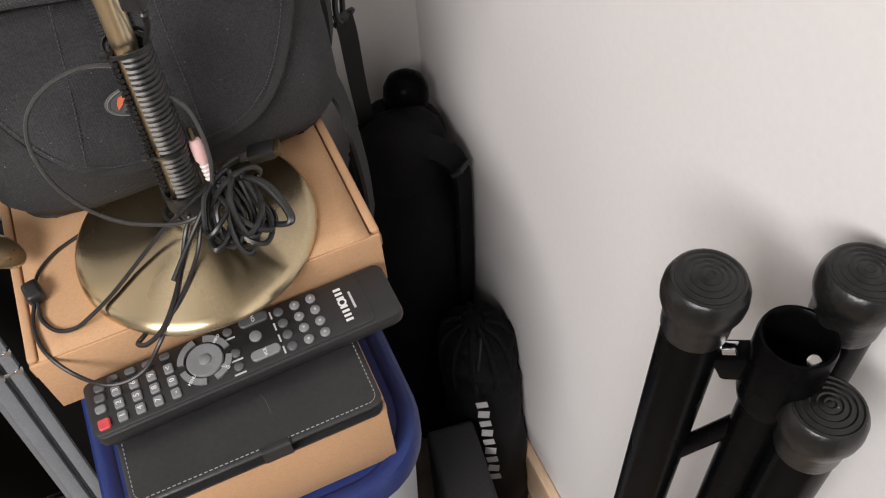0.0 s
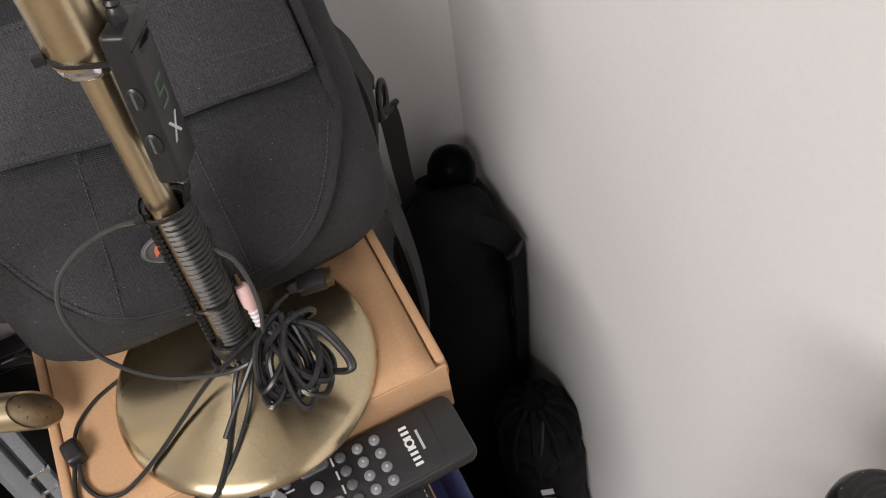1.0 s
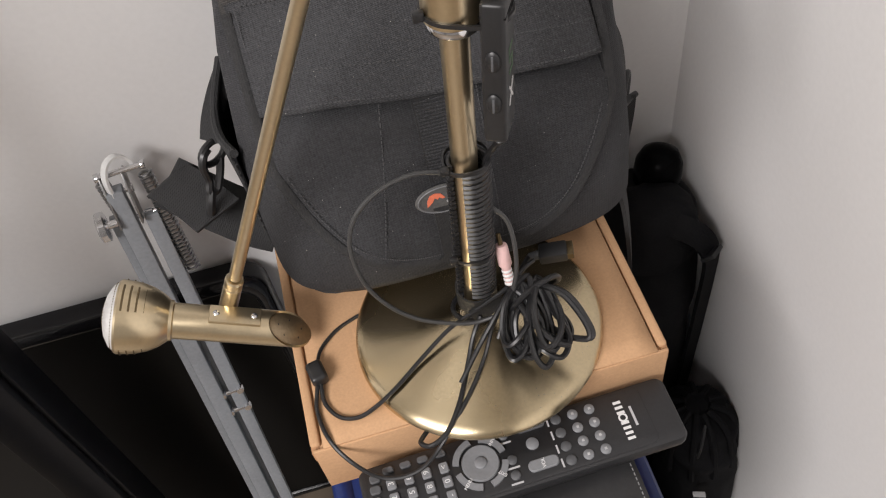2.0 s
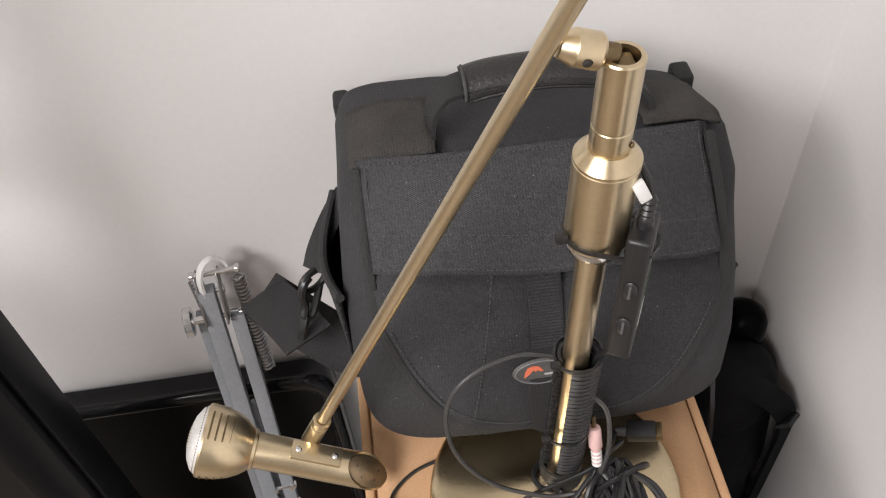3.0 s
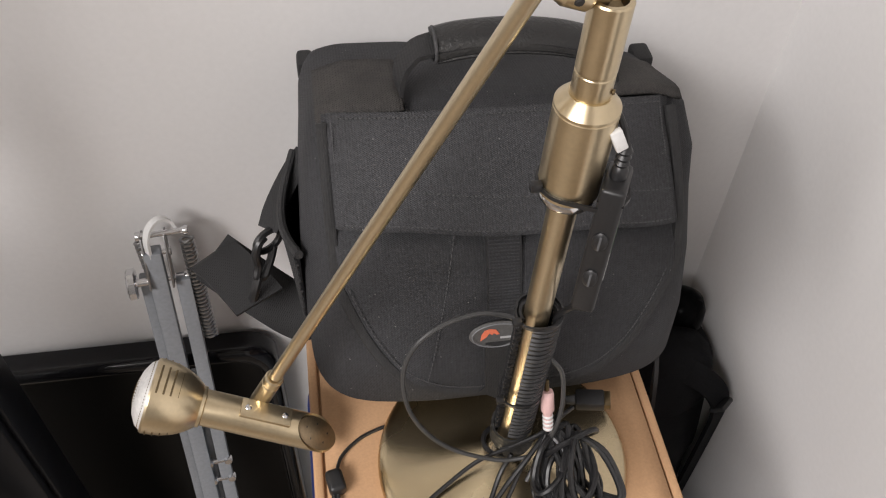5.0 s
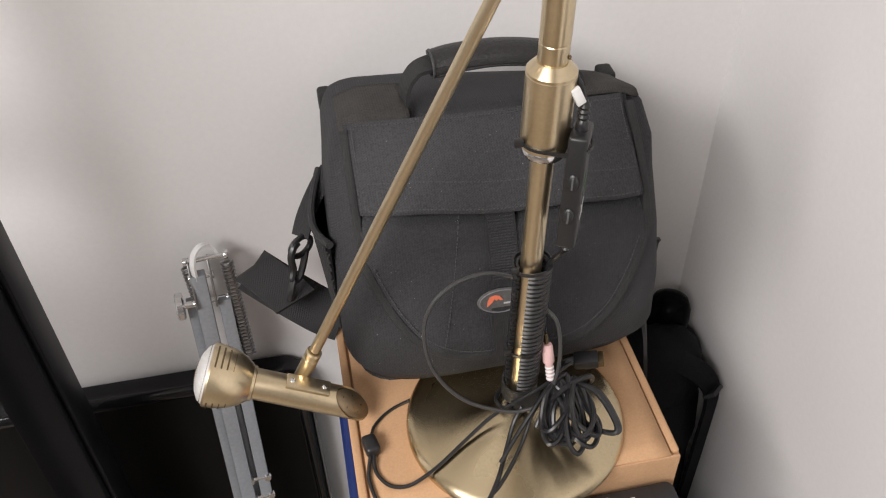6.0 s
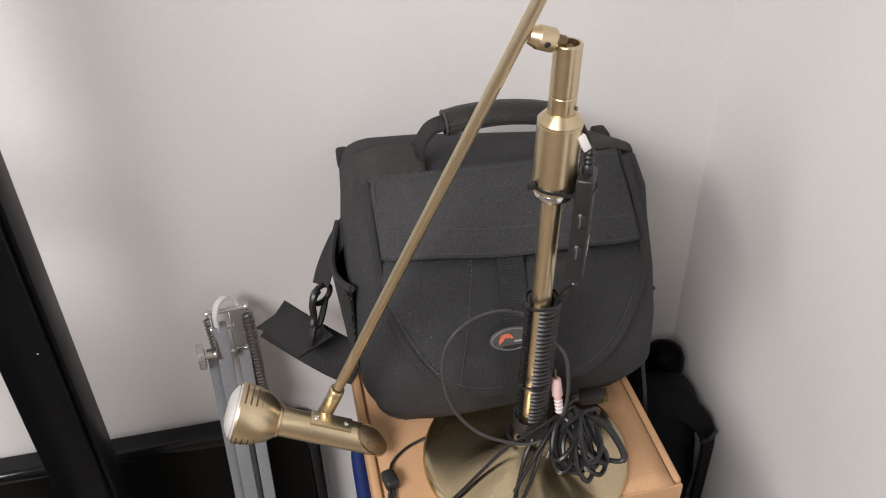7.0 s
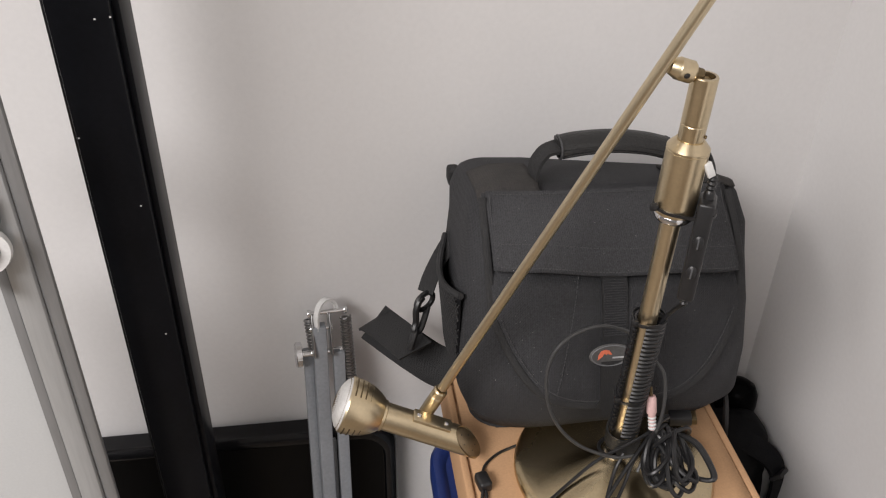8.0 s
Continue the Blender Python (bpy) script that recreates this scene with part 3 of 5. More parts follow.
    part("pull_tab", sweep(tab, strip(0.0235, 0.0024), False, (0, -1, 0.3)), WEBBING, root, "plain webbing pull tab")
    c = bag_skin(-0.0325, 0.8275, 0.0085)
    bm = Matrix.Translation(c) @ Matrix.Rotation(radians(78), 4, "X")
    oval = Matrix.Diagonal((1.75, 1, 1, 1))
    badge = part("badge", lathe([(0, -0.001), (0.0098, -0.001), (0.0104, 0.0004), (0.0098, 0.0016), (0.0086, 0.0016), (0.0084, 0.0011), (0, 0.0011)], bm @ oval, 36), BADGE_FACE, root, "oval dark grey leather badge")
    rim = [(bm @ oval @ V((0.0094 * math.cos(a), 0.0094 * math.sin(a), 0.0018))) for a in steps(0, 2 * math.pi, 36)]
    part("badge_rim", sweep(rim[:-1], circle(0.0004, 6), True), KEY, badge, "grey stitched rim")
    arc = [(-0.0075, -0.0035), (-0.0070, 0.001), (-0.005, 0.0045), (-0.0015, 0.0056), (0.0022, 0.0045), (0.0045, 0.001), (0.0025, 0.0008), (0.0008, 0.0022), (-0.0004, 0.0008), (-0.002, 0.0024), (-0.0038, -0.0005)]
    pic = bmesh.new()
    lo = [pic.verts.new(bm @ V((x - 0.0035, y, 0.0011))) for x, y in arc]
    hi = [pic.verts.new(bm @ V((x - 0.0035, y, 0.0017))) for x, y in arc]
    pic.faces.new(hi)
    for k in range(len(arc)):
        q = (k + 1) % len(arc)
        pic.faces.new((lo[k], lo[q], hi[q], hi[k]))
    part("badge_mark", pic, ORANGE, badge, "orange peak-shaped mark")
    part("badge_bar", block((0.010, 0.0013, 0.0005), bm @ Matrix.Translation((0.0065, -0.0022, 0.0014)), 0), PRINT_DIM, badge)
    # top patches and carrying handle
    for x0, x1, d in ((-0.131, -0.079, 0.0), (0.047, 0.095, 0.002)):
        def patch(u, v, d=d):
            y = 0.545 + 0.060 * v + d
            return V((u, y, 0.9385 - slope(u, y) - 0.007 * max(0, abs(u + 0.0165) - 0.095) / 0.02 - 0.0035 * max(0, 0.556 - y) / 0.01 + 0.0006 * noise.noise(V((u * 60, y * 60, 0)))))
        part("corner_patch", sheet(patch, steps(x0, x1, 10), steps(0, 1, 10)), NYLON_PATCH, root, "worn brownish corner patch", solid=0.003)
    hs = glide([(-0.079, 0.563, 0.928), (-0.0795, 0.566, 0.942), (-0.074, 0.570, 0.953), (-0.060, 0.573, 0.9595), (-0.01, 0.574, 0.9625), (0.034, 0.573, 0.9545), (0.048, 0.571, 0.947), (0.0545, 0.568, 0.937), (0.054, 0.565, 0.922)], 6)
    part("handle_strap", sweep(hs, strip(0.023, 0.0028), False, [V((p.x * 1.0 + 0.0125, 0, (p.z - 0.925) * 1.6)) for p in hs]), WEBBING, root, "webbing of the carrying handle")
    grip = glide([(-0.058, 0.573, 0.9595), (-0.040, 0.574, 0.9622), (-0.010, 0.574, 0.9628), (0.018, 0.574, 0.9590), (0.040, 0.573, 0.9530)], 8)
    part("handle_grip", sweep(grip, [(u, v * 0.62) for u, v in circle(0.0126, 14)], False, (0.02, -0.25, 1)), LEATHER, root, "padded grained leather grip")
    seam = glide([(-0.056, 0.5625, 0.9548), (-0.035, 0.5630, 0.9572), (-0.010, 0.5630, 0.9578), (0.018, 0.5630, 0.9540), (0.038, 0.5625, 0.9482)], 8)
    part("handle_seam", sweep(seam, circle(0.0012, 6)), LEATHER, root)
    for x, z in ((-0.0575, 0.9595), (0.0395, 0.953)):
        ring = [V((x, 0.5735 + 0.0134 * math.cos(w), z + 0.0086 * math.sin(w))) for w in steps(0, 2 * math.pi, 18)[:-1]]
        part("grip_hem", sweep(ring, circle(0.0011, 6), True), STITCH, root)
    # ears, side pocket and rings
    part("ear", span((-0.1415, 0.640, 0.886), (-0.130, 0.658, 0.902), 0.003), WEBBING, root, "small webbing ear")
    part("ear", span((0.096, 0.626, 0.878), (0.110, 0.646, 0.897), 0.003), WEBBING, root, "small webbing ear")
    pocket = lambda u, v: V((-0.1495 - 0.011 * math.sin(math.pi * u) * (0.35 + 0.65 * v), 0.505 + 0.095 * u, 0.770 + 0.090 * v - 0.012 * math.sin(math.pi * u) * v))
    mesh = part("mesh_pocket", sheet(pocket, steps(0, 1, 12), steps(0, 1, 10)), BAGCLOTH, root, "black mesh side pocket", solid=0.0012)
    cells = []
    for k in range(-14, 25):
        for lean in (1, -1):
            line = []
            for q in steps(0, 1, 10):
                u = k / 24 + 0.55 * q if lean > 0 else 1 - (k / 24 + 0.55 * q)
                if 0 <= u <= 1:
                    line.append(pocket(u, q) + V((-0.0012, -0.0004, 0)))
            if len(line) > 2:
                cells.append(sweep(line, circle(0.00075, 5)))
    part("net", merge(*cells), BINDING, mesh, "open diamond netting")
    part("pocket_hem", cord([pocket(u, 1) for u in steps(0, 1, 6)], 0.0030), BINDING, root)
    # shoulder strap, both ends
    strap = part("shoulder_strap", band([(-0.141, 0.597, 0.860), (-0.150, 0.589, 0.853), (-0.159, 0.580, 0.843), (-0.167, 0.572, 0.831), (-0.172, 0.566, 0.820)], 0.0155, 0.002, (-0.55, -0.8, 0.1)), WEBBING, root, "wide black shoulder strap")
    ring = [V((-0.173 + 0.0105 * math.cos(a) * 0.8, 0.563 + 0.0105 * math.cos(a) * 0.6, 0.812 + 0.0085 * math.sin(a))) for a in steps(0, 2 * math.pi, 20)]
    part("strap_ring", sweep(ring[:-1], circle(0.0026, 8), True), PLASTIC, strap, "black plastic ring")
    hook = [(-0.175, 0.561, 0.818), (-0.179, 0.557, 0.816), (-0.182, 0.554, 0.808), (-0.182, 0.554, 0.796), (-0.184, 0.550, 0.788), (-0.179, 0.553, 0.786), (-0.174, 0.559, 0.794), (-0.170, 0.565, 0.804)]
    part("snap_hook", cord(hook, 0.0031), PLASTIC, strap, "black plastic snap hook")
    part("hook_stem", cord([(-0.183, 0.551, 0.788), (-0.186, 0.546, 0.781), (-0.189, 0.543, 0.773)], 0.0036), PLASTIC, strap)
    part("strap_slack", band([(-0.184, 0.541, 0.7715), (-0.194, 0.556, 0.7735), (-0.206, 0.573, 0.7745), (-0.216, 0.586, 0.7735), (-0.2195, 0.590, 0.7715)], 0.039, 0.0022, (0.05, 0.0, 1)), WEBBING, strap, "folded slack of the strap")
    part("strap_run", band([(-0.2195, 0.590, 0.7705), (-0.211, 0.585, 0.765), (-0.198, 0.577, 0.757), (-0.180, 0.566, 0.747), (-0.164, 0.556, 0.740), (-0.148, 0.548, 0.736)], 0.041, 0.0022, (0.35, -0.62, 0.7)), WEBBING, strap)
    r = part("strap_end", band([(0.094, 0.592, 0.872), (0.104, 0.585, 0.856), (0.114, 0.575, 0.832), (0.124, 0.568, 0.806), (0.132, 0.566, 0.780)], 0.013, 0.002, (0.9, -0.35, 0.3)), WEBBING, root, "black strap end with a buckle")
    ring = [V((0.136 + 0.006 * math.cos(a), 0.566 + 0.010 * math.cos(a), 0.762 + 0.015 * math.sin(a))) for a in steps(0, 2 * math.pi, 20)]
    part("strap_ring", sweep(ring[:-1], circle(0.0024, 8), True), PLASTIC, r, "black plastic ring")
    part("strap_fall", band([(0.138, 0.569, 0.750), (0.143, 0.581, 0.717), (0.149, 0.602, 0.645), (0.154, 0.614, 0.583), (0.157, 0.617, 0.520), (0.158, 0.614, 0.440)], 0.0165, 0.0022, (-0.15, -0.8, 0.5)), WEBBING, r)
    part("buckle", block((0.019, 0.005, 0.015), Matrix.Translation((0.1395, 0.571, 0.744)) @ pose(0, 0, 0, 25, 12, 30), 0.0016), PLASTIC, r, "black plastic buckle")
    part("side_lug", band([(0.100, 0.535, 0.858), (0.111, 0.534, 0.835), (0.116, 0.533, 0.800), (0.114, 0.532, 0.764)], 0.026, 0.009, (0.9, -0.35, 0.2)), BINDING, root, "padded side lug")
    part("foot_flap", band([(0.094, 0.502, 0.756), (0.103, 0.500, 0.746), (0.108, 0.496, 0.726), (0.1105, 0.488, 0.695), (0.111, 0.478, 0.655), (0.108, 0.468, 0.615)], 0.034, 0.003, (0.9, -0.3, 0.25)), BINDING, root)
    part("base_pad", loft([rounded(-0.140 + d, 0.094 - d, 0.474 + d, 0.645 - d, z, 0.03) for z, d in ((0.7288, 0.004), (0.732, 0), (0.7365, 0.003))]), BINDING, root, "quilted base edge")


camera_bag()


# ---- brass desk lamp ----
FOOT, HEAD = V((-0.0285, 0.4175, 0.728)), V((-0.0155, 0.4155, 1.0905))
LAMP = along(FOOT, HEAD)


def up(h, x=0.0, y=0.0):
    """A point h metres up the lamp's post (height above the box), x to the side."""
    k = h / 0.3625
    return FOOT.lerp(HEAD, k) + V((x, y, 0))


def desk_lamp():
    root = thing("desk_lamp", FOOT, "antique brass desk lamp with a balance arm and round base", "lamp")
    disc = [(0, 0.0), (0.080, 0.0), (0.0835, 0.001), (0.0842, 0.003), (0.0838, 0.0055), (0.0815, 0.0082), (0.0775, 0.0095), (0.070, 0.0108), (0.055, 0.0138), (0.035, 0.0180), (0.018, 0.0215), (0.0105, 0.0232), (0.0098, 0.0250), (0, 0.0250)]
    part("base", lathe(disc, Matrix.Translation(FOOT), 96), BRASS_DISC, root, "wide brushed brass dish base")
    part("foot_collar", lathe([(0, 0), (0.0105, 0), (0.0105, 0.004), (0.0090, 0.006), (0.0090, 0.009), (0, 0.009)], Matrix.Translation(FOOT + V((0, 0, 0.024)))), CHROME, root, "chrome foot collar")
    part("tube", rod(up(0.028), up(0.268), 0.0072, seg=28), BRASS_ROD, root, "slim polished brass tube")
    part("collar_ring", lathe([(0, 0), (0.0125, 0), (0.0132, 0.001), (0.0132, 0.004), (0.0125, 0.005), (0, 0.005)], along(up(0.2585), HEAD)), CHROME, root, "chrome collar ring")
    wide = [(0, 0), (0.0138, 0), (0.0143, 0.0006), (0.0143, 0.0468), (0.0139, 0.0471), (0.0139, 0.0475), (0.0143, 0.0478), (0.0143, 0.0490), (0.0140, 0.0494), (0.0094, 0.0546), (0, 0.0546)]
    part("counter_cylinder", lathe(wide, along(up(0.2640), HEAD), 56), BRASS, root, "thick brushed brass cylinder", angle=20)
    part("neck", lathe([(0, 0), (0.0084, 0), (0.0086, 0.0006), (0.0086, 0.0128), (0.0083, 0.0133), (0.0083, 0.0140), (0.0087, 0.0146), (0.0087, 0.0455), (0.0082, 0.0462), (0.0064, 0.0462), (0.0063, 0.036), (0, 0.036)], along(up(0.3165), HEAD), 40), BRASS, root, "brass neck with an open top", angle=20)
    part("pivot_tongue", block((0.0095, 0.0100, 0.018), Matrix.Translation(up(0.3515)), 0.0015), BRASS_DARK, root)
    part("screw", rod(up(0.322, 0.0068, -0.005), up(0.322, 0.0080, -0.0058), 0.0014, seg=10), BRASS_DARK, root)
    # swivel joint between neck and arm
    j = V((-0.0318, 0.4165, 1.0952))
    axis = (j - V((-0.0175, 0.4160, 1.0905))).normalized()
    knuckle = [(0, -0.0075), (0.0062, -0.0075), (0.0072, -0.0062), (0.0072, 0.0035), (0.0066, 0.0045), (0.0052, 0.0085), (0.0046, 0.0092), (0, 0.0092)]
    part("knuckle", lathe(knuckle, along(j - axis * 0.001, j + axis), 28), BRASS, root, "brass swivel knuckle", angle=22)
    part("knuckle_pin", rod(j - axis * 0.006, j - axis * 0.015, 0.0042, seg=18), BRASS_DARK, root)
    part("screw", rod(j + V((0.0015, -0.0064, -0.0015)), j + V((0.0015, -0.0078, -0.002)), 0.0020, seg=12), PRINT_BLACK, root)
    # long balance arm
    low, top = V((-0.1825, 0.4585, 0.7790)), V((-0.0020, 0.4025, 1.1960))
    d = (top - low).normalized()
    part("arm", rod(low + d * 0.028, top + d * 0.002, 0.0041, seg=24), BRASS_ROD, root, "long slim brass arm")
    part("arm_ferrule", lathe([(0, 0), (0.0058, 0), (0.0062, 0.001), (0.0060, 0.026), (0.0055, 0.027), (0.0055, 0.028), (0.0060, 0.0285), (0.0060, 0.0335), (0.0052, 0.0350), (0, 0.0350)], along(low - d * 0.008, top), 28), BRASS, root, "stepped brass ferrule", angle=25)
    part("arm_sleeve", lathe([(0, 0), (0.0042, 0), (0.0062, 0.007), (0.0064, 0.009), (0.0064, 0.085), (0.0058, 0.086), (0, 0.086)], along(top, top + d), 28), BRASS, root, "thicker brass sleeve at the upper end")
    # lamp head: dome, tube, saddle plate
    face, end = V((-0.2520, 0.4600, 0.7925)), V((-0.1460, 0.4390, 0.7530))
    a = (end - face).normalized()
    m = along(face, end)
    dome = [(0.0225, 0.0015), (0.0232, 0.0005), (0.0240, 0.002), (0.0236, 0.008), (0.0228, 0.014), (0.0208, 0.021), (0.0178, 0.027), (0.0148, 0.0310), (0.0134, 0.0325), (0.0132, 0.0345), (0.0122, 0.0350), (0.0105, 0.036), (0.013, 0.031), (0.0195, 0.020), (0.0222, 0.008), (0.0225, 0.0015)]
    head = part("shade", lathe(dome, m, 56), BRASS, root, "domed brass shade with vent slots", angle=25)
    slots = []
    for ang0 in (-150, -75, 5, 90):
        for k in range(4):
            ang = radians(ang0)
            h = 0.0045 + k * 0.0044
            r = 0.0241 - 0.0004 * k - max(0, h - 0.012) * 0.28
            pts = [m @ V((r * math.cos(ang + s), r * math.sin(ang + s), h)) for s in steps(-0.42, 0.42, 6)]
            slots.append(sweep(pts, strip(0.0011, 0.0007)))
    part("vent_slots", merge(*slots), BRASS_DARK, head, "dark vent slots")
    part("grille", lathe([(0.0228, 0.0012), (0.020, -0.0028), (0.014, -0.0062), (0.007, -0.0080), (0, -0.0084)], m, 40), MESH_STEEL, root, "bulging perforated metal grille")
    dots = []
    for q in range(12):
        r = 0.0018 + 0.00175 * q
        h = -0.0084 + 0.0086 * (r / 0.0225) ** 2.2
        n = max(6, round(2 * math.pi * r / 0.0019))
        for k in range(n):
            w = 2 * math.pi * k / n
            p = m @ V((r * math.cos(w), r * math.sin(w), h))
            dots.append(block((0.0008, 0.0008, 0.0005), Matrix.Translation(p) @ m.to_3x3().to_4x4() @ Matrix.Translation((0, 0, -0.0001)), 0))
    part("grille_holes", merge(*dots), BRASS_DARK, root, "rows of grille holes")
    tube = [(0.0100, 0.034), (0.0118, 0.0335), (0.0119, 0.118), (0.0104, 0.118), (0.0104, 0.034), (0.0100, 0.034)]
    bm = lathe(tube, m, 44)
    inv = m.inverted()
    for v in bm.verts:
        q = inv @ v.co
        if q.z > 0.1:
            world_side = (m.to_3x3() @ V((q.x, q.y, 0))).normalized()
            cut = 0.110 - 0.015 * world_side.z + 0.004 * world_side.y
            v.co = m @ V((q.x, q.y, cut - (0.0 if math.hypot(q.x, q.y) > 0.011 else 0.0004)))
    part("head_tube", bm, BRASS, root, "brass head tube with a slanted end")
    cap = bmesh.new()
    ring = []
    for k in range(32):
        w = 2 * math.pi * k / 32
        q = V((0.0102 * math.cos(w), 0.0102 * math.sin(w), 0))
        side = (m.to_3x3() @ q).normalized()
        ring.append(cap.verts.new(m @ V((q.x, q.y, 0.1100 - 0.015 * side.z + 0.004 * side.y))))
    cap.faces.new(ring)
    plate = part("end_plate", cap, END_PLATE, root, "dull bronze end plate with vent holes", solid=0.001)
    for k in range(5):
        w = 2 * math.pi * k / 5 + 0.4
        q = V((0.0058 * math.cos(w), 0.0058 * math.sin(w), 0))
        side = (m.to_3x3() @ q)
        p = m @ V((q.x, q.y, 0.1100 - 0.015 * side.z / 0.0102 + 0.004 * side.y / 0.0102))
        part("vent_hole", lathe([(0, 0.0004), (0.0009, 0.0004), (0.0009, -0.0004), (0, -0.0004)], Matrix.Translation(p) @ m.to_3x3().to_4x4(), 10), PRINT_BLACK, plate)
    b = face + a * 0.0735
    upv = (V((0, 0, 1)) - a * a.z).normalized()
    side = a.cross(upv)
    R = Matrix(((a.x, side.x, upv.x, 0), (a.y, side.y, upv.y, 0), (a.z, side.z, upv.z, 0), (0, 0, 0, 1)))
    part("saddle_plate", block((0.033, 0.013, 0.003), Matrix.Translation(b + upv * 0.0112) @ R, 0.0007), BRASS, root, "screwed brass saddle plate")
    for s in (-1, 1):
        p = b + upv * 0.0128 + a * (0.0120 * s)
        part("screw", lathe([(0, 0.0017), (0.0012, 0.0015), (0.0021, 0.0005), (0.0021, 0), (0, 0)], Matrix.Translation(p) @ R, 16), CHROME, root, "small round-head screw")
    return root


LAMP_ROOT = desk_lamp()


# ---- cords on the lamp ----
def wound_cord():
    """Cord laid to and fro round the post in tight bends, tied on with straps."""
    root = thing("wound_cord", up(0.04), "black cord wound tightly round the brass lamp post", "cable")
    turns = 29
    for k in range(turns):
        h0 = 0.053 + 0.113 * k / (turns - 1) + 0.0004 * noise.noise(V((k * 2.1, 0, 0)))
        grow = 0.0004 * noise.noise(V((k * 1.7, 4, 0)))
        pts = []
        for i, w in enumerate(steps(radians(-112), radians(200), 18)):
            r = 0.0093 + 0.0034 * max(0, math.cos(w + radians(15))) + grow
            pts.append(up(h0 + 0.0016 * math.sin(w * 0.5)) + V((r * math.cos(w), r * math.sin(w), 0)))
        part("turn", sweep(pts, circle(0.00182, 7)), CABLE, root)
    for h in (0.169, 0.090):
        ring = [up(h) + V((0.0128 * math.cos(w) + 0.001, 0.0126 * math.sin(w), 0.001 * math.sin(3 * w))) for w in steps(0, 2 * math.pi, 24)]
        tie = part("cable_tie", sweep(ring[:-1], strip(0.0012, 0.0026), True), PLASTIC, root, "black cable tie")
        part("tie_head", block((0.005, 0.004, 0.004), Matrix.Translation(up(h) + V((-0.0125, -0.006, 0.001))), 0.0008), PLASTIC, tie)
    ring = [up(0.045) + V((0.0125 * math.cos(w) + 0.001, 0.0122 * math.sin(w), 0.0025 * math.sin(w + 0.5))) for w in steps(0, 2 * math.pi, 28)]
    part("hook_strap", sweep(ring[:-1], strip(0.0016, 0.0135), True, (0, 0, 1)), LEATHER, root, "black hook-and-loop strap")
    part("strap_tail", band([up(0.046, 0.011, -0.007), up(0.040, 0.004, -0.0135), up(0.036, -0.006, -0.0128)], 0.012, 0.0014, (0, -1, 0.1)), LEATHER, root)
    ring = [up(0.028) + V((0.0125 * math.cos(w) - 0.003, 0.0110 * math.sin(w), 0.001)) for w in steps(0, 2 * math.pi, 28)]
    part("low_turn", sweep(ring[:-1], circle(0.0017, 7), True), CABLE, root)
    # tie teeth beside the winding
    teeth = []
    for k in range(22):
        p = up(0.058 + k * 0.0047) + V((-0.0108, -0.0030, 0))
        teeth.append(block((0.0018, 0.0022, 0.0022), Matrix.Translation(p), 0.0003))
    part("bends", merge(*teeth), CABLE, root)


wound_cord()


def loop_cord():
    root = thing("loop_cord", (-0.06, 0.42, 0.728), "thin black cord looping out from the lamp post over the base", "cable")
    part("loop", cord([(-0.022, 0.430, 0.868), (-0.034, 0.434, 0.872), (-0.050, 0.434, 0.877), (-0.070, 0.430, 0.876), (-0.086, 0.425, 0.867), (-0.094, 0.421, 0.851), (-0.095, 0.416, 0.832), (-0.091, 0.412, 0.812), (-0.081, 0.408, 0.793), (-0.067, 0.404, 0.779), (-0.050, 0.401, 0.770), (-0.034, 0.399, 0.765), (-0.018, 0.398, 0.767)], 0.00145, 10), CABLE_SHEEN, root)
    part("loop_right", cord([(-0.012, 0.414, 0.856), (-0.004, 0.410, 0.845), (-0.0015, 0.405, 0.826), (-0.003, 0.400, 0.806), (-0.008, 0.396, 0.788), (-0.014, 0.392, 0.774), (-0.022, 0.384, 0.763)], 0.0014, 10), CABLE_SHEEN, root)


loop_cord()


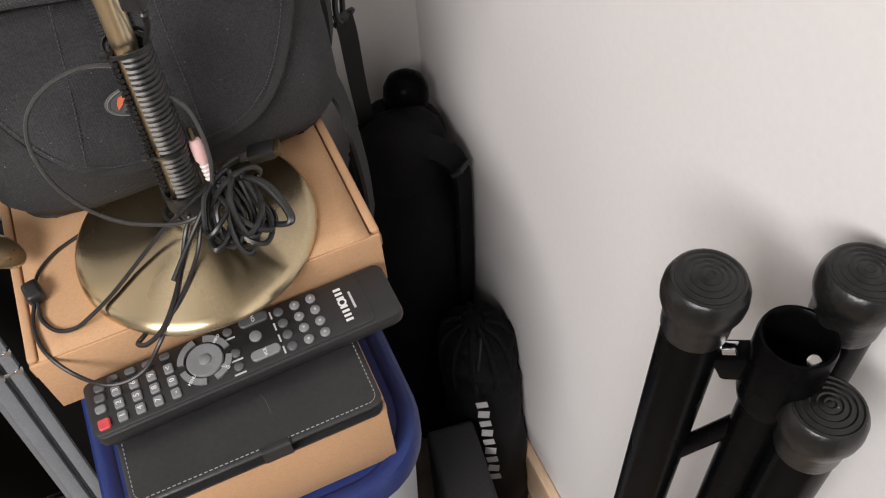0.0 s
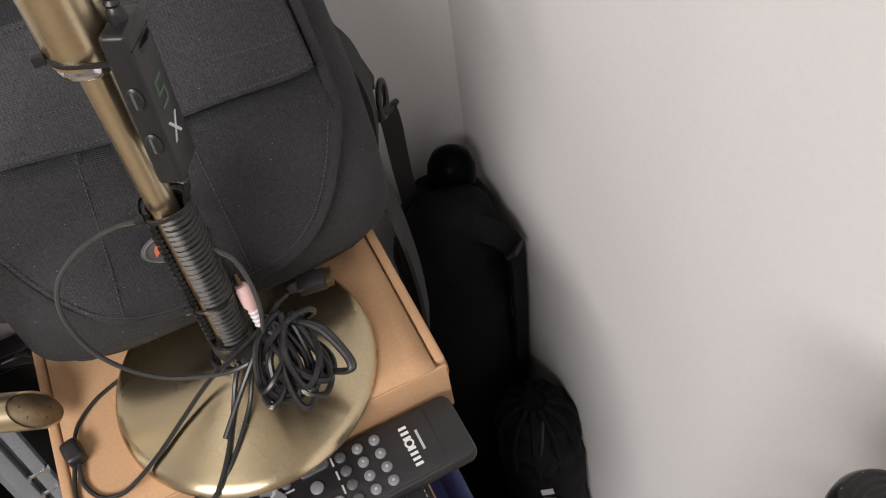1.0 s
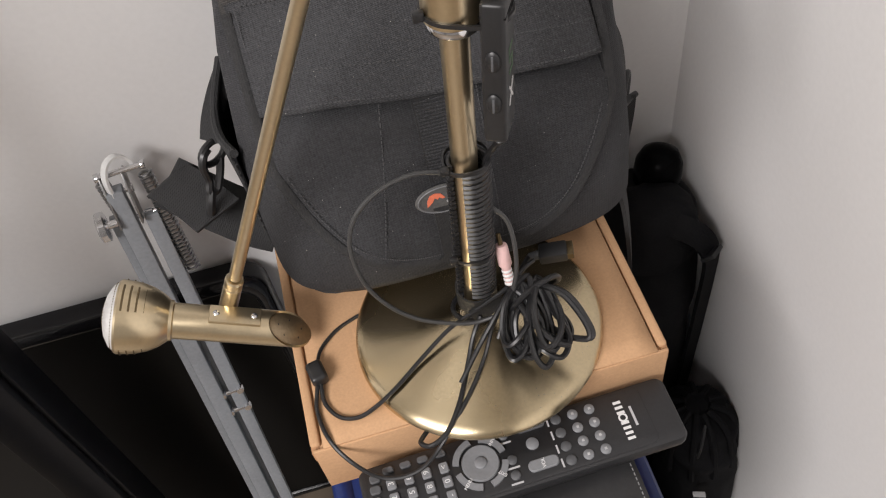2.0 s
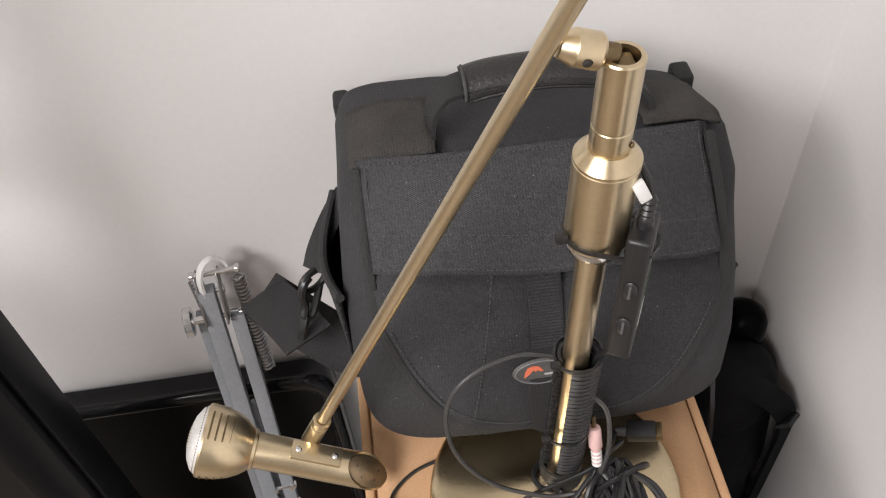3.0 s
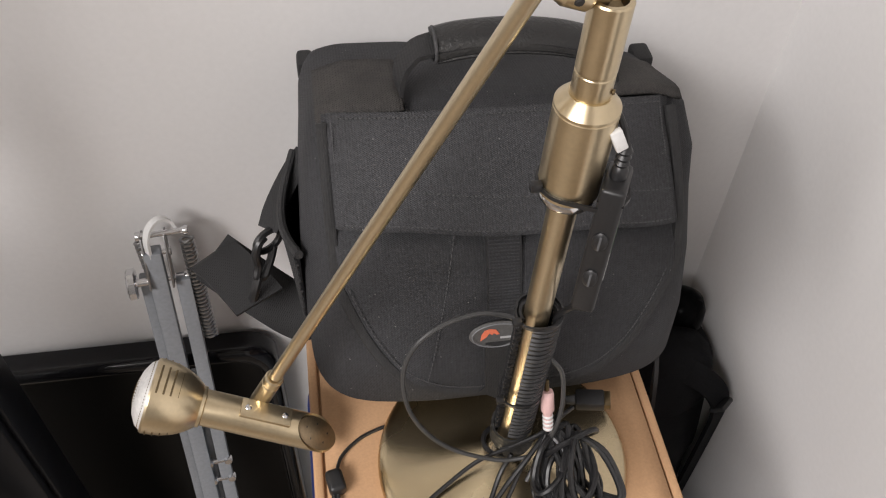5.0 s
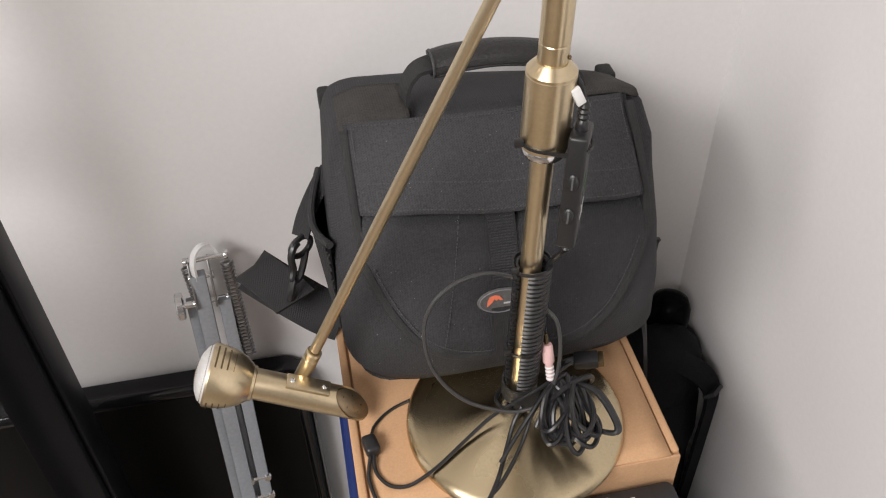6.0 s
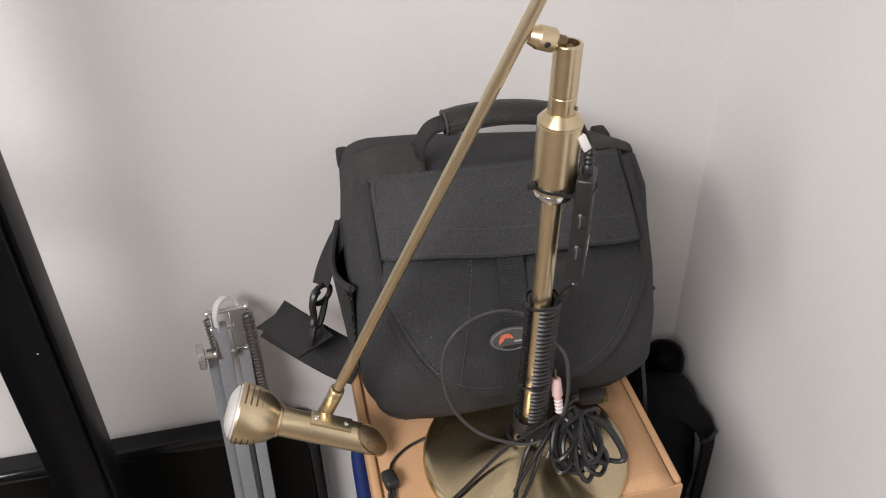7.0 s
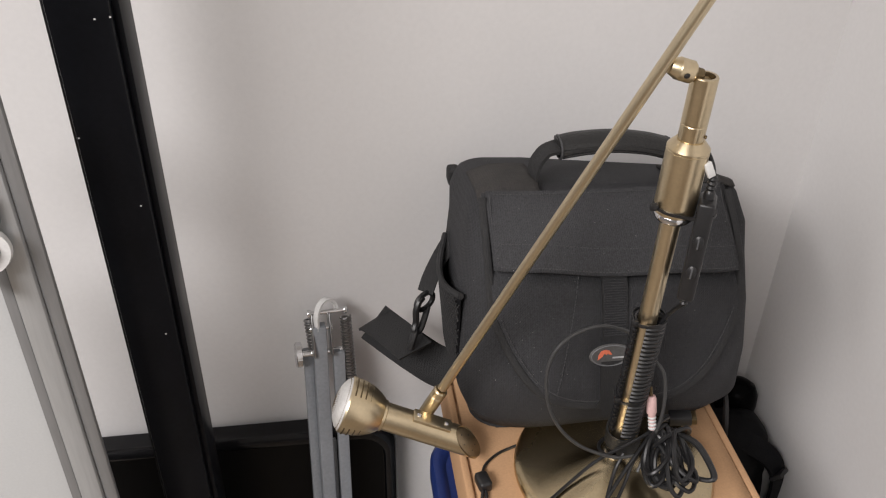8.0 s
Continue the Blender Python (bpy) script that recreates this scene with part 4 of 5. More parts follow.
def front_cords():
    root = thing("ferrite_cord", (-0.13, 0.40, 0.728), "black cord with a small ferrite block, running over the box", "cable")
    part("cord_out", cord([(-0.095, 0.452, 0.735), (-0.110, 0.451, 0.7305), (-0.124, 0.445, 0.7302), (-0.136, 0.434, 0.7304), (-0.1405, 0.422, 0.732)], 0.0013, 8), CABLE, root)
    fm = Matrix.Translation((-0.1413, 0.4135, 0.7345)) @ Matrix.Rotation(radians(12), 4, "Z")
    part("ferrite_block", block((0.0115, 0.0165, 0.0105), fm, 0.003, 3), PLASTIC, root, "black plastic ferrite block")
    part("cord_back", cord([(-0.1405, 0.4055, 0.7325), (-0.1405, 0.392, 0.7305), (-0.133, 0.3795, 0.7302), (-0.121, 0.3745, 0.732), (-0.108, 0.3755, 0.7375), (-0.092, 0.383, 0.741), (-0.072, 0.3945, 0.747), (-0.050, 0.404, 0.757), (-0.030, 0.4045, 0.770), (-0.010, 0.405, 0.783), (0.006, 0.414, 0.787), (0.014, 0.420, 0.784)], 0.00145, 8), CABLE, root)
    part("cord_front", cord([(-0.1430, 0.4055, 0.7325), (-0.1465, 0.388, 0.7305), (-0.1425, 0.366, 0.7300), (-0.132, 0.350, 0.722), (-0.118, 0.3405, 0.7105), (-0.103, 0.3365, 0.7095), (-0.088, 0.337, 0.715), (-0.074, 0.342, 0.728), (-0.058, 0.354, 0.7385), (-0.044, 0.368, 0.744), (-0.032, 0.382, 0.751), (-0.024, 0.392, 0.762), (-0.018, 0.396, 0.772)], 0.00145, 8), CABLE, root)
    part("cord_short", cord([(-0.076, 0.358, 0.7255), (-0.083, 0.352, 0.7270), (-0.0865, 0.3455, 0.7305), (-0.080, 0.3400, 0.7345), (-0.068, 0.345, 0.7375), (-0.056, 0.360, 0.7415), (-0.045, 0.380, 0.7455), (-0.036, 0.395, 0.755), (-0.028, 0.402, 0.766)], 0.00165, 8), CABLE, root)


front_cords()


def cable_bundle():
    root = thing("cable_bundle", (0.004, 0.372, 0.745), "bundled black cable hanging at the lamp's foot", "cable")
    rng = random.Random(5)
    a, b = V((0.003, 0.402, 0.787)), V((-0.001, 0.3585, 0.772))
    for k in range(13):
        p = a + V((rng.uniform(-0.010, 0.010), rng.uniform(-0.006, 0.006), rng.uniform(-0.010, 0.008)))
        spread = -0.020 + 0.040 * k / 12
        q = b + V((spread + rng.uniform(-0.003, 0.003), rng.uniform(-0.006, 0.006) + 0.35 * abs(spread), rng.uniform(-0.006, 0.010)))
        mid = (p + q) / 2
        d = (q - p).normalized()
        s = d.cross(V((rng.uniform(-0.5, 0.5), 0.3, 1))).normalized() * rng.uniform(0.007, 0.012)
        lift = V((0, 0, rng.uniform(-0.006, 0.010)))
        loop = [p, mid + s + lift, q - d * 0.006 + s * 0.8, q + d * 0.002, q - d * 0.006 - s * 0.8, mid - s - lift * 0.4]
        part("loop", cord(loop, 0.0019, 7, 7, True), CABLE, root)
    for k, dx in enumerate((0.012, 0.018)):
        loop = [(0.006, 0.398, 0.788), (0.016 + dx * 0.4, 0.386, 0.790), (0.026 + dx * 0.3, 0.368, 0.780), (0.025 + dx * 0.3, 0.360, 0.774), (0.016, 0.370, 0.770), (0.008, 0.384, 0.774)]
        part("loop", cord(loop, 0.0019, 7, 7, True), CABLE, root)
    part("cross_turn", cord([(-0.014, 0.392, 0.774), (0.000, 0.390, 0.795), (0.018, 0.396, 0.796), (0.024, 0.402, 0.782), (0.010, 0.404, 0.772), (-0.010, 0.398, 0.768)], 0.0019, 8, 7, True), CABLE, root)
    # plug with a metal mouth
    pm = Matrix.Translation((0.0315, 0.433, 0.768)) @ pose(0, 0, 0, 0, -8, -14)
    plug = part("plug", block((0.019, 0.0125, 0.0085), pm, 0.0015), PLASTIC, root, "black plug body")
    part("plug_mouth", block((0.0045, 0.0112, 0.0056), pm @ Matrix.Translation((0.0112, 0, 0)), 0.0004), BRASS_DARK, plug, "metal plug mouth")
    part("strain_relief", rod(pm @ V((-0.009, 0, 0)), pm @ V((-0.017, 0, -0.001)), 0.0036, 0.0026, 14), KEY_DARK, plug)
    part("lead", cord([pm @ V((-0.017, 0, -0.001)), (0.006, 0.420, 0.779), (-0.004, 0.408, 0.782), (-0.018, 0.396, 0.774), (-0.034, 0.384, 0.762), (-0.052, 0.368, 0.750)], 0.0017, 8), CABLE, root)


cable_bundle()


def audio_plug():
    root = thing("audio_plug", (-0.006, 0.41, 0.79), "pale pink audio plug tied beside the lamp post", "plug")
    a, b = V((-0.0075, 0.4160, 0.815)), V((-0.0062, 0.4040, 0.788))
    d = (b - a).normalized()
    m = along(a, b)
    part("shell", lathe([(0, 0), (0.0036, 0), (0.0042, 0.002), (0.0042, 0.014), (0.0030, 0.016), (0.0028, 0.027), (0.0024, 0.029), (0, 0.029)], m, 20), PINK, root)
    part("ribs", merge(*[lathe([(0.0029, h), (0.0034, h + 0.0006), (0.0034, h + 0.0014), (0.0029, h + 0.002)], m, 16) for h in (0.0175, 0.0205, 0.0235, 0.0265)]), WHITE_TAG, root, "paler ribbed strain relief")
    part("pin", rod(a, a - d * 0.008, 0.0016, seg=10), BRASS_DARK, root, "dark plug pin")


audio_plug()


def inline_switch():
    """Controller box strapped behind the thick cylinder."""
    root = thing("inline_switch", (0.006, 0.412, 0.93), "black inline controller box with two buttons strapped to the lamp post", "controller")
    c = V((-0.0035, 0.4020, 0.9690))
    axis = V((0.07, 0.10, 1.0)).normalized()
    out = V((-0.45, -0.89, 0.0))
    out = (out - axis * out.dot(axis)).normalized()
    side = axis.cross(out)
    R = Matrix(((out.x, side.x, axis.x, c.x), (out.y, side.y, axis.y, c.y), (out.z, side.z, axis.z, c.z), (0, 0, 0, 1)))
    part("case", block((0.024, 0.0115, 0.075), R, 0.0022, 3), PLASTIC, root)
    part("seam", block((0.0226, 0.0119, 0.0005), R @ Matrix.Translation((0, 0, 0.030)), 0), GLOSS, root)
    for h in (0.0090, -0.0140):
        k = R @ Matrix.Translation((0.0118, 0, h)) @ Matrix.Rotation(radians(90), 4, "Y") @ Matrix.Diagonal((1.5, 1, 1, 1))
        part("button", lathe([(0, 0.0022), (0.0026, 0.0020), (0.0036, 0.0010), (0.0036, 0), (0, 0)], k, 20), PLASTIC, root, "oval rocker button")
        part("button_slot", block((0.0008, 0.0012, 0.008), R @ Matrix.Translation((0.0138, 0, h)), 0.0002), KEY_DARK, root)
    flat = R @ Matrix(((-1, 0, 0, 0), (0, 0, 1, 0.0059), (0, 1, 0, 0), (0, 0, 0, 1)))
    part("printed_letter", letters("X", 0.015, flat @ Matrix.Translation((0, -0.014, 0)) @ Matrix.Rotation(radians(180), 4, "Z"), 0.0002), PRINT, root, "white printed letter")
    bars = [block((0.0085, 0.0014, 0.0003), flat @ Matrix.Translation((0, h, 0)), 0) for h in (-0.002, 0.004, 0.010)]
    bars += [block((0.0014, 0.006, 0.0003), flat @ Matrix.Translation((s * 0.0035, h, 0)), 0) for s, h in ((1, 0.001), (-1, 0.007))]
    part("printed_mark", merge(*bars), PRINT_GREEN, root, "green printed mark as plain bars")
    top = c + axis * 0.0375
    part("strain_relief", lathe([(0, 0), (0.0038, 0), (0.0038, 0.003)] + [(0.0036 if k % 2 else 0.0026, 0.003 + 0.0016 * k) for k in range(1, 9)] + [(0.0018, 0.018), (0, 0.018)], along(top, top + axis), 16), CABLE, root, "ribbed strain relief")
    end = top + axis * 0.017
    part("cord_up", cord([end, end + V((-0.002, 0.002, 0.008)), end + V((-0.006, 0.006, 0.016)), end + V((-0.010, 0.014, 0.020))], 0.0016), CABLE, root)
    part("tag", block((0.0054, 0.0030, 0.0110), Matrix.Translation(end + V((-0.0055, -0.0030, 0.0060))) @ pose(0, 0, 0, -8, -24, 10), 0.0006), WHITE_TAG, root, "white cord tag")
    low = c - axis * 0.038
    part("lower_relief", lathe([(0, 0), (0.0030, 0)] + [(0.0030 if k % 2 else 0.0022, 0.0014 * k) for k in range(1, 7)] + [(0, 0.010)], along(low, low - axis), 14), CABLE, root)
    part("cord_down", cord([low - axis * 0.008, V((-0.007, 0.408, 0.910)), V((-0.011, 0.414, 0.896)), up(0.158, 0.010, -0.002)], 0.0017), CABLE, root)
    ring = []
    for w in steps(0, 2 * math.pi, 36)[:-1]:
        x, y = math.cos(w), math.sin(w)
        r = 0.0148 + 0.0130 * max(0, math.cos(w - radians(-28))) ** 3
        ring.append(up(0.268) + V((r * x, r * y, -0.001 * x)))
    tie = part("cable_tie", sweep(ring, strip(0.0013, 0.0022), True, (0, 0, 1)), PLASTIC, root, "black cable tie")
    part("tie_head", block((0.0055, 0.004, 0.005), Matrix.Translation(up(0.270, -0.0165, -0.004)), 0.0008), PLASTIC, tie)


inline_switch()


# ---- sprung boom arm against the wall ----
def spring_arm():
    top, foot = V((-0.2655, 0.638, 0.737)), V((-0.274, 0.500, 0.065))
    root = thing("spring_arm", (foot.x, foot.y, GROUND), "grey steel sprung boom arm leaning folded against the wall", "boom arm")
    axis = (foot - top).normalized()
    sx = V((0.93, 0.12, 0.0))
    sx = (sx - axis * sx.dot(axis)).normalized()
    fw = sx.cross(axis)
    if fw.y > 0:
        fw = -fw
    R = lambda p: Matrix(((sx.x, fw.x, axis.x, p.x), (sx.y, fw.y, axis.y, p.y), (sx.z, fw.z, axis.z, p.z), (0, 0, 0, 1)))
    length = (foot - top).length

    def bar(off, ahead, a, b, w=0.0105, name="bar"):
        c = top + sx * off + fw * ahead + axis * ((a + b) / 2)
        part(name, block((w, w, b - a), R(c), 0.0012), STEEL_GREY, root, "square grey steel bar")
    bar(-0.0085, 0.004, 0.002, length - 0.005, 0.0140)
    bar(0.0105, 0.002, 0.034, length - 0.005, 0.0120)
    bar(-0.0200, -0.009, 0.036, length - 0.02, 0.0100)
    bar(0.0010, -0.006, 0.15, length - 0.03, 0.0060, "channel")
    # fork plates and pins
    for off in (-0.0150, 0.0030):
        part("fork_plate", block((0.0018, 0.022, 0.046), R(top + sx * off + fw * 0.001 + axis * 0.014) @ pose(0, 0, 0, -14, 0, 0), 0.0007), SPRING, root, "steel fork plate")
    for h, a, b in ((-0.010, -0.0170, 0.0200), (0.008, -0.0155, 0.0040), (0.036, -0.0160, 0.0140)):
        part("pin", rod(top + sx * a + axis * h, top + sx * b + axis * h, 0.0024, seg=14), CHROME, root, "chrome pivot pin")
        for e in (a, b):
            part("pin_head", lathe([(0, 0), (0.0036, 0), (0.0040, 0.001), (0.0040, 0.0034), (0.0034, 0.004), (0, 0.004)], along(top + sx * (e - 0.002) + axis * h, top + sx * (e + 1) + axis * h), 16), CHROME, root)
    # white cable loop over the fork
    arch = glide([top + sx * -0.0110 + fw * 0.008 + axis * 0.006, top + sx * -0.0105 + fw * 0.008 - axis * 0.010, top + sx * -0.006 + fw * 0.005 - axis * 0.021, top + sx * 0.002 - axis * 0.024, top + sx * 0.009 - fw * 0.004 - axis * 0.018, top + sx * 0.0125 - fw * 0.005 - axis * 0.008], 8)
    part("cable_loop", sweep(arch, strip(0.0062, 0.0024), False, [(p - (top + axis * 0.01)) for p in arch]), WHITE_TAG, root, "white cable loop over the fork")
    # springs
    for off, ahead, a, b in ((0.0195, 0.002, -0.004, 0.105), (-0.0165, -0.008, 0.0, 0.045)):
        turns = round((b - a) / 0.0040)
        pts = []
        for k in range(turns * 10 + 1):
            w = 2 * math.pi * k / 10
            h = a + (b - a) * k / (turns * 10)
            lean = 0.004 * (h - a) / (b - a)
            pts.append(top + sx * (off + 0.0052 * math.cos(w) + lean) + fw * (ahead + 0.0052 * math.sin(w)) + axis * h)
        part("spring", sweep(pts, circle(0.00125, 6)), SPRING, root, "coiled tension spring")
    # thumb screw
    p = top + sx * -0.0145 + axis * 0.036
    part("thumb_shaft", rod(p, p - sx * 0.013, 0.0034, seg=14), CHROME, root)
    n = 20
    prof = [((0.0125 if k % 2 else 0.0135), k) for k in range(n)]
    knob = loft([[tuple(p - sx * h + fw * (r * s * math.cos(2 * math.pi * k / n)) + axis * (r * s * math.sin(2 * math.pi * k / n))) for r, k in prof] for h, s in ((0.012, 0.8), (0.013, 1), (0.018, 1), (0.0195, 0.85))])
    part("thumb_knob", knob, CHROME, root, "fluted chrome thumb screw")
    # lower cross bolts
    for h in (0.266, 0.293):
        for off in (-0.003, 0.015):
            q = top + sx * off + fw * 0.004 + axis * h
            part("bolt", lathe([(0, 0.007), (0.0035, 0.0065), (0.0042, 0.004), (0.0042, 0), (0, 0)], along(q, q + fw), 14), CHROME, root, "chrome bolt")
        part("cross_pin", rod(top + sx * -0.004 + fw * 0.006 + axis * h, top + sx * 0.016 + fw * 0.006 + axis * h, 0.0026, seg=12), CHROME, root)


spring_arm()


# ---- black flat panel against the back wall ----
def flat_panel():
    x0, x1, zt = -1.02, -0.195, 0.572
    root = thing("flat_screen", ((x0 + x1) / 2, 0.64, GROUND), "black flat screen with a glossy rounded bezel standing against the wall", "screen")
    m = Matrix.Translation((0, 0.645, GROUND)) @ pose(0, 0, 0, 90, 0, 0)
    h = zt - GROUND
    outer = [[m @ V(p) for p in rounded(x0 + d, x1 - d, d, h - d, z, 0.03)] for z, d in ((-0.022, 0.006), (-0.020, 0.001), (-0.004, 0.0), (0.002, 0.001), (0.006, 0.004), (0.0075, 0.009), (0.006, 0.014), (0.002, 0.016))]
    part("bezel", loft([[tuple(p) for p in r] for r in outer]), GLOSS, root, "glossy black bezel")
    part("screen", loft([[tuple(m @ V(p)) for p in rounded(x0 + 0.017, x1 - 0.017, 0.017, h - 0.017, z, 0.016)] for z in (0.0021, 0.0036)]), SCREEN, root, "dull black screen")


flat_panel()


def rack_post():
    root = thing("rack_upright", (-0.405, 0.525, GROUND), "black steel upright with a folded edge, running to the ceiling", "rack")
    a, b = -0.4260, -0.3855
    z1 = 1.70
    part("front_face", span((a, 0.512, GROUND), (b, 0.528, z1), 0.0015), POST, root)
    part("side_lip", span((b - 0.0005, 0.520, GROUND), (b + 0.0050, 0.556, z1), 0.0012), POST, root)
    part("back_lip", span((a - 0.006, 0.526, GROUND), (a + 0.002, 0.556, z1), 0.0012), GLOSS, root)
    holes = []
    for z, dx in ((1.105, 0.010), (1.106, 0.020), (1.02, -0.018), (0.962, 0.014), (0.838, 0.012)):
        holes.append(block((0.0012, 0.0006, 0.0010), Matrix.Translation((-0.4060 + dx, 0.5118, z)), 0))
    part("specks", merge(*holes), WHITE_TAG, root, "pale paint specks")


rack_post()


def silver_stand():
    root = thing("silver_stand", (-0.475, 0.45, GROUND), "brushed aluminium stand upright with a round clamp", "stand")
    part("upright", span((-0.4695, 0.438, GROUND), (-0.4522, 0.447, 1.6), 0.003), ALU, root)
    part("edge_rail", span((-0.4520, 0.441, GROUND), (-0.4420, 0.447, 1.6), 0.002), ALU_EDGE, root, "darker edge rail")
    part("inner_rail", span((-0.4775, 0.441, GROUND), (-0.4697, 0.447, 0.965), 0.0015), ALU_EDGE, root, "grey inner rail")
    part("panel", span((-0.60, 0.446, GROUND), (-0.4777, 0.458, 0.95), 0.002), ALU_PALE, root, "pale grey panel")
    part("bracket", span((-0.520, 0.430, 1.000), (-0.4600, 0.4378, 1.024), 0.003), STEEL_GREY, root, "grey clamp bracket")
    part("plate", span((-0.56, 0.440, 1.026), (-0.4697, 0.456, 1.09), 0.006), ALU, root, "pale clamp plate")
    c = V((-0.4740, 0.430, 0.986))
    part("clamp_ring", lathe([(0.0105, 0), (0.0165, 0), (0.0175, 0.003), (0.0165, 0.007), (0.0105, 0.007), (0.0105, 0)], along(c, c + V((0.2, -1, 0.1))), 30), WHITE_TAG, root, "white clamp ring")
    part("clamp_knob", lathe([(0, 0.012), (0.008, 0.011), (0.0102, 0.008), (0.0102, 0), (0, 0)], along(c, c + V((0.2, -1, 0.1))), 24), PLASTIC, root, "black clamp knob")
    for dz in (-0.022, 0.026):
        part("clamp_bolt", lathe([(0, 0.012), (0.007, 0.010), (0.008, 0.006), (0.008, 0), (0, 0)], along(c + V((-0.004, 0, dz)), c + V((0.1, -1, dz))), 18), PLASTIC, root, "black clamp bolt")


silver_stand()


# ---- soft black bags in the corner ----
def soft_bag(name, axis_pts, radii, label, category, squash=1.0, folds=0.004):
    root = thing(name, (axis_pts[0][0], axis_pts[0][1], GROUND), label, category)
    line = glide(axis_pts, 8)
    rs = []
    n = len(line)
    for i in range(n):
        k = i / (n - 1) * (len(radii) - 1)
        j = min(int(k), len(radii) - 2)
        rs.append(radii[j] + (radii[j + 1] - radii[j]) * (k - j))
    rings = []
    for p, r in zip(line, rs):
        ring = []
        for k in range(32):
            w = 2 * math.pi * k / 32
            f = r + folds * noise.noise(V((math.cos(w) * 1.6, math.sin(w) * 1.6, p.z * 24))) + folds * 0.7 * math.sin(p.z * 210 + 2.6 * math.sin(w + 1)) * max(0, 1 - (axis_pts[-1][2] - p.z) / 0.11)
            ring.append((p.x + f * math.cos(w), p.y + f * squash * math.sin(w), p.z))
        rings.append(ring)
    part("cloth", loft(rings), BAGCLOTH, root)
    return root


def stand_bag():
    root = soft_bag("tripod_bag", [(0.160, 0.545, GROUND), (0.163, 0.556, 0.25), (0.171, 0.575, 0.46), (0.180, 0.595, 0.545), (0.184, 0.600, 0.572), (0.186, 0.602, 0.580)],
                    [0.052, 0.054, 0.056, 0.053, 0.042, 0.018], "slumped black cloth tripod bag in the corner", "bag")
    m = along((0.196, 0.612, 0.555), (0.205, 0.626, 0.62))
    part("head_ball", lathe([(0, 0), (0.020, 0), (0.0215, 0.004), (0.0225, 0.022), (0.0235, 0.034), (0.0225, 0.046), (0.0175, 0.056), (0.009, 0.061), (0, 0.0625)], m, 32), TUBE_BLACK, root, "rounded black knob standing out of the bag")
    hood = []
    for z, rad in ((0.535, 0.050), (0.560, 0.050), (0.580, 0.043), (0.594, 0.031), (0.600, 0.014)):
        ring = []
        for k in range(32):
            w = 2 * math.pi * k / 32
            f = rad * (1 + 0.16 * noise.noise(V((math.cos(w) * 2.2, math.sin(w) * 2.2, z * 40))))
            ring.append((0.176 + f * math.cos(w), 0.580 + f * 0.85 * math.sin(w), z + 0.006 * noise.noise(V((w, z * 30, 2)))))
        hood.append(ring)
    part("hood", loft(hood), BAGCLOTH, root, "crumpled black cloth hood")
    part("carry_strap", band([(0.185, 0.556, 0.588), (0.204, 0.543, 0.580), (0.216, 0.536, 0.566), (0.2215, 0.533, 0.545), (0.2225, 0.533, 0.500), (0.221, 0.532, 0.420), (0.216, 0.528, 0.320), (0.208, 0.520, 0.200)], 0.024, 0.004, (0.5, -0.8, 0.3)), BAGCLOTH, root, "black carrying strap")
    part("buckle", block((0.020, 0.005, 0.016), Matrix.Translation((0.2190, 0.530, 0.558)) @ pose(0, 0, 0, 40, 10, 40), 0.0015), PLASTIC, root, "black buckle")


stand_bag()


def drawstring_bag():
    root = soft_bag("drawstring_bag", [(0.188, 0.395, GROUND), (0.190, 0.410, 0.16), (0.193, 0.435, 0.28), (0.195, 0.455, 0.352), (0.196, 0.462, 0.378), (0.196, 0.464, 0.386)],
                    [0.043, 0.045, 0.0435, 0.042, 0.030, 0.012], "narrow black drawstring stand bag leaning in the corner", "bag", folds=0.005)
    d = (V((0.193, 0.435, 0.28)) - V((0.190, 0.410, 0.16))).normalized()
    out = V((-0.42, -0.90, 0.0))
    out = (out - d * out.dot(d)).normalized()
    side = d.cross(out)
    for k in range(9):
        c = V((0.1905, 0.416, 0.330)) - d * (k * 0.0145) + out * 0.0465 + V((0, 0.014 * (1 - k / 8), 0))
        R = Matrix(((side.x, d.x, out.x, c.x), (side.y, d.y, out.y, c.y), (side.z, d.z, out.z, c.z), (0, 0, 0, 1)))
        part("mark_bar", block((0.0125, 0.0105 if k % 2 else 0.0085, 0.0012), R @ Matrix.Rotation(radians(8 * (-1) ** k), 4, "Z"), 0), PRINT_DIM, root)
    pleats = []
    for k in range(11):
        w = 2 * math.pi * k / 11 + 0.2
        c, n = math.cos(w), math.sin(w)
        pleats.append(cord([(0.196 + 0.012 * c, 0.463 + 0.012 * n, 0.388), (0.196 + 0.030 * c, 0.461 + 0.030 * n, 0.379), (0.195 + 0.040 * c, 0.456 + 0.040 * n, 0.358), (0.194 + 0.0425 * c, 0.448 + 0.0425 * n, 0.325)], 0.0038, 5, 7))
    part("pleats", merge(*pleats), BAGCLOTH, root, "gathered pleats of the neck")
    part("cord_end", cord([(0.195, 0.440, 0.385), (0.185, 0.425, 0.37), (0.178, 0.418, 0.35)], 0.002), CABLE, root)


drawstring_bag()


def folded_case():
    root = thing("folded_case", (0.135, 0.35, GROUND), "dark grey cloth case standing between the bin and the wall", "case")
    part("shell", block((0.055, 0.11, 0.235), Matrix.Translation((0.128, 0.355, GROUND + 0.118)) @ pose(0, 0, 0, 4, 0, -8), 0.006, 4), CASECLOTH, root)


folded_case()


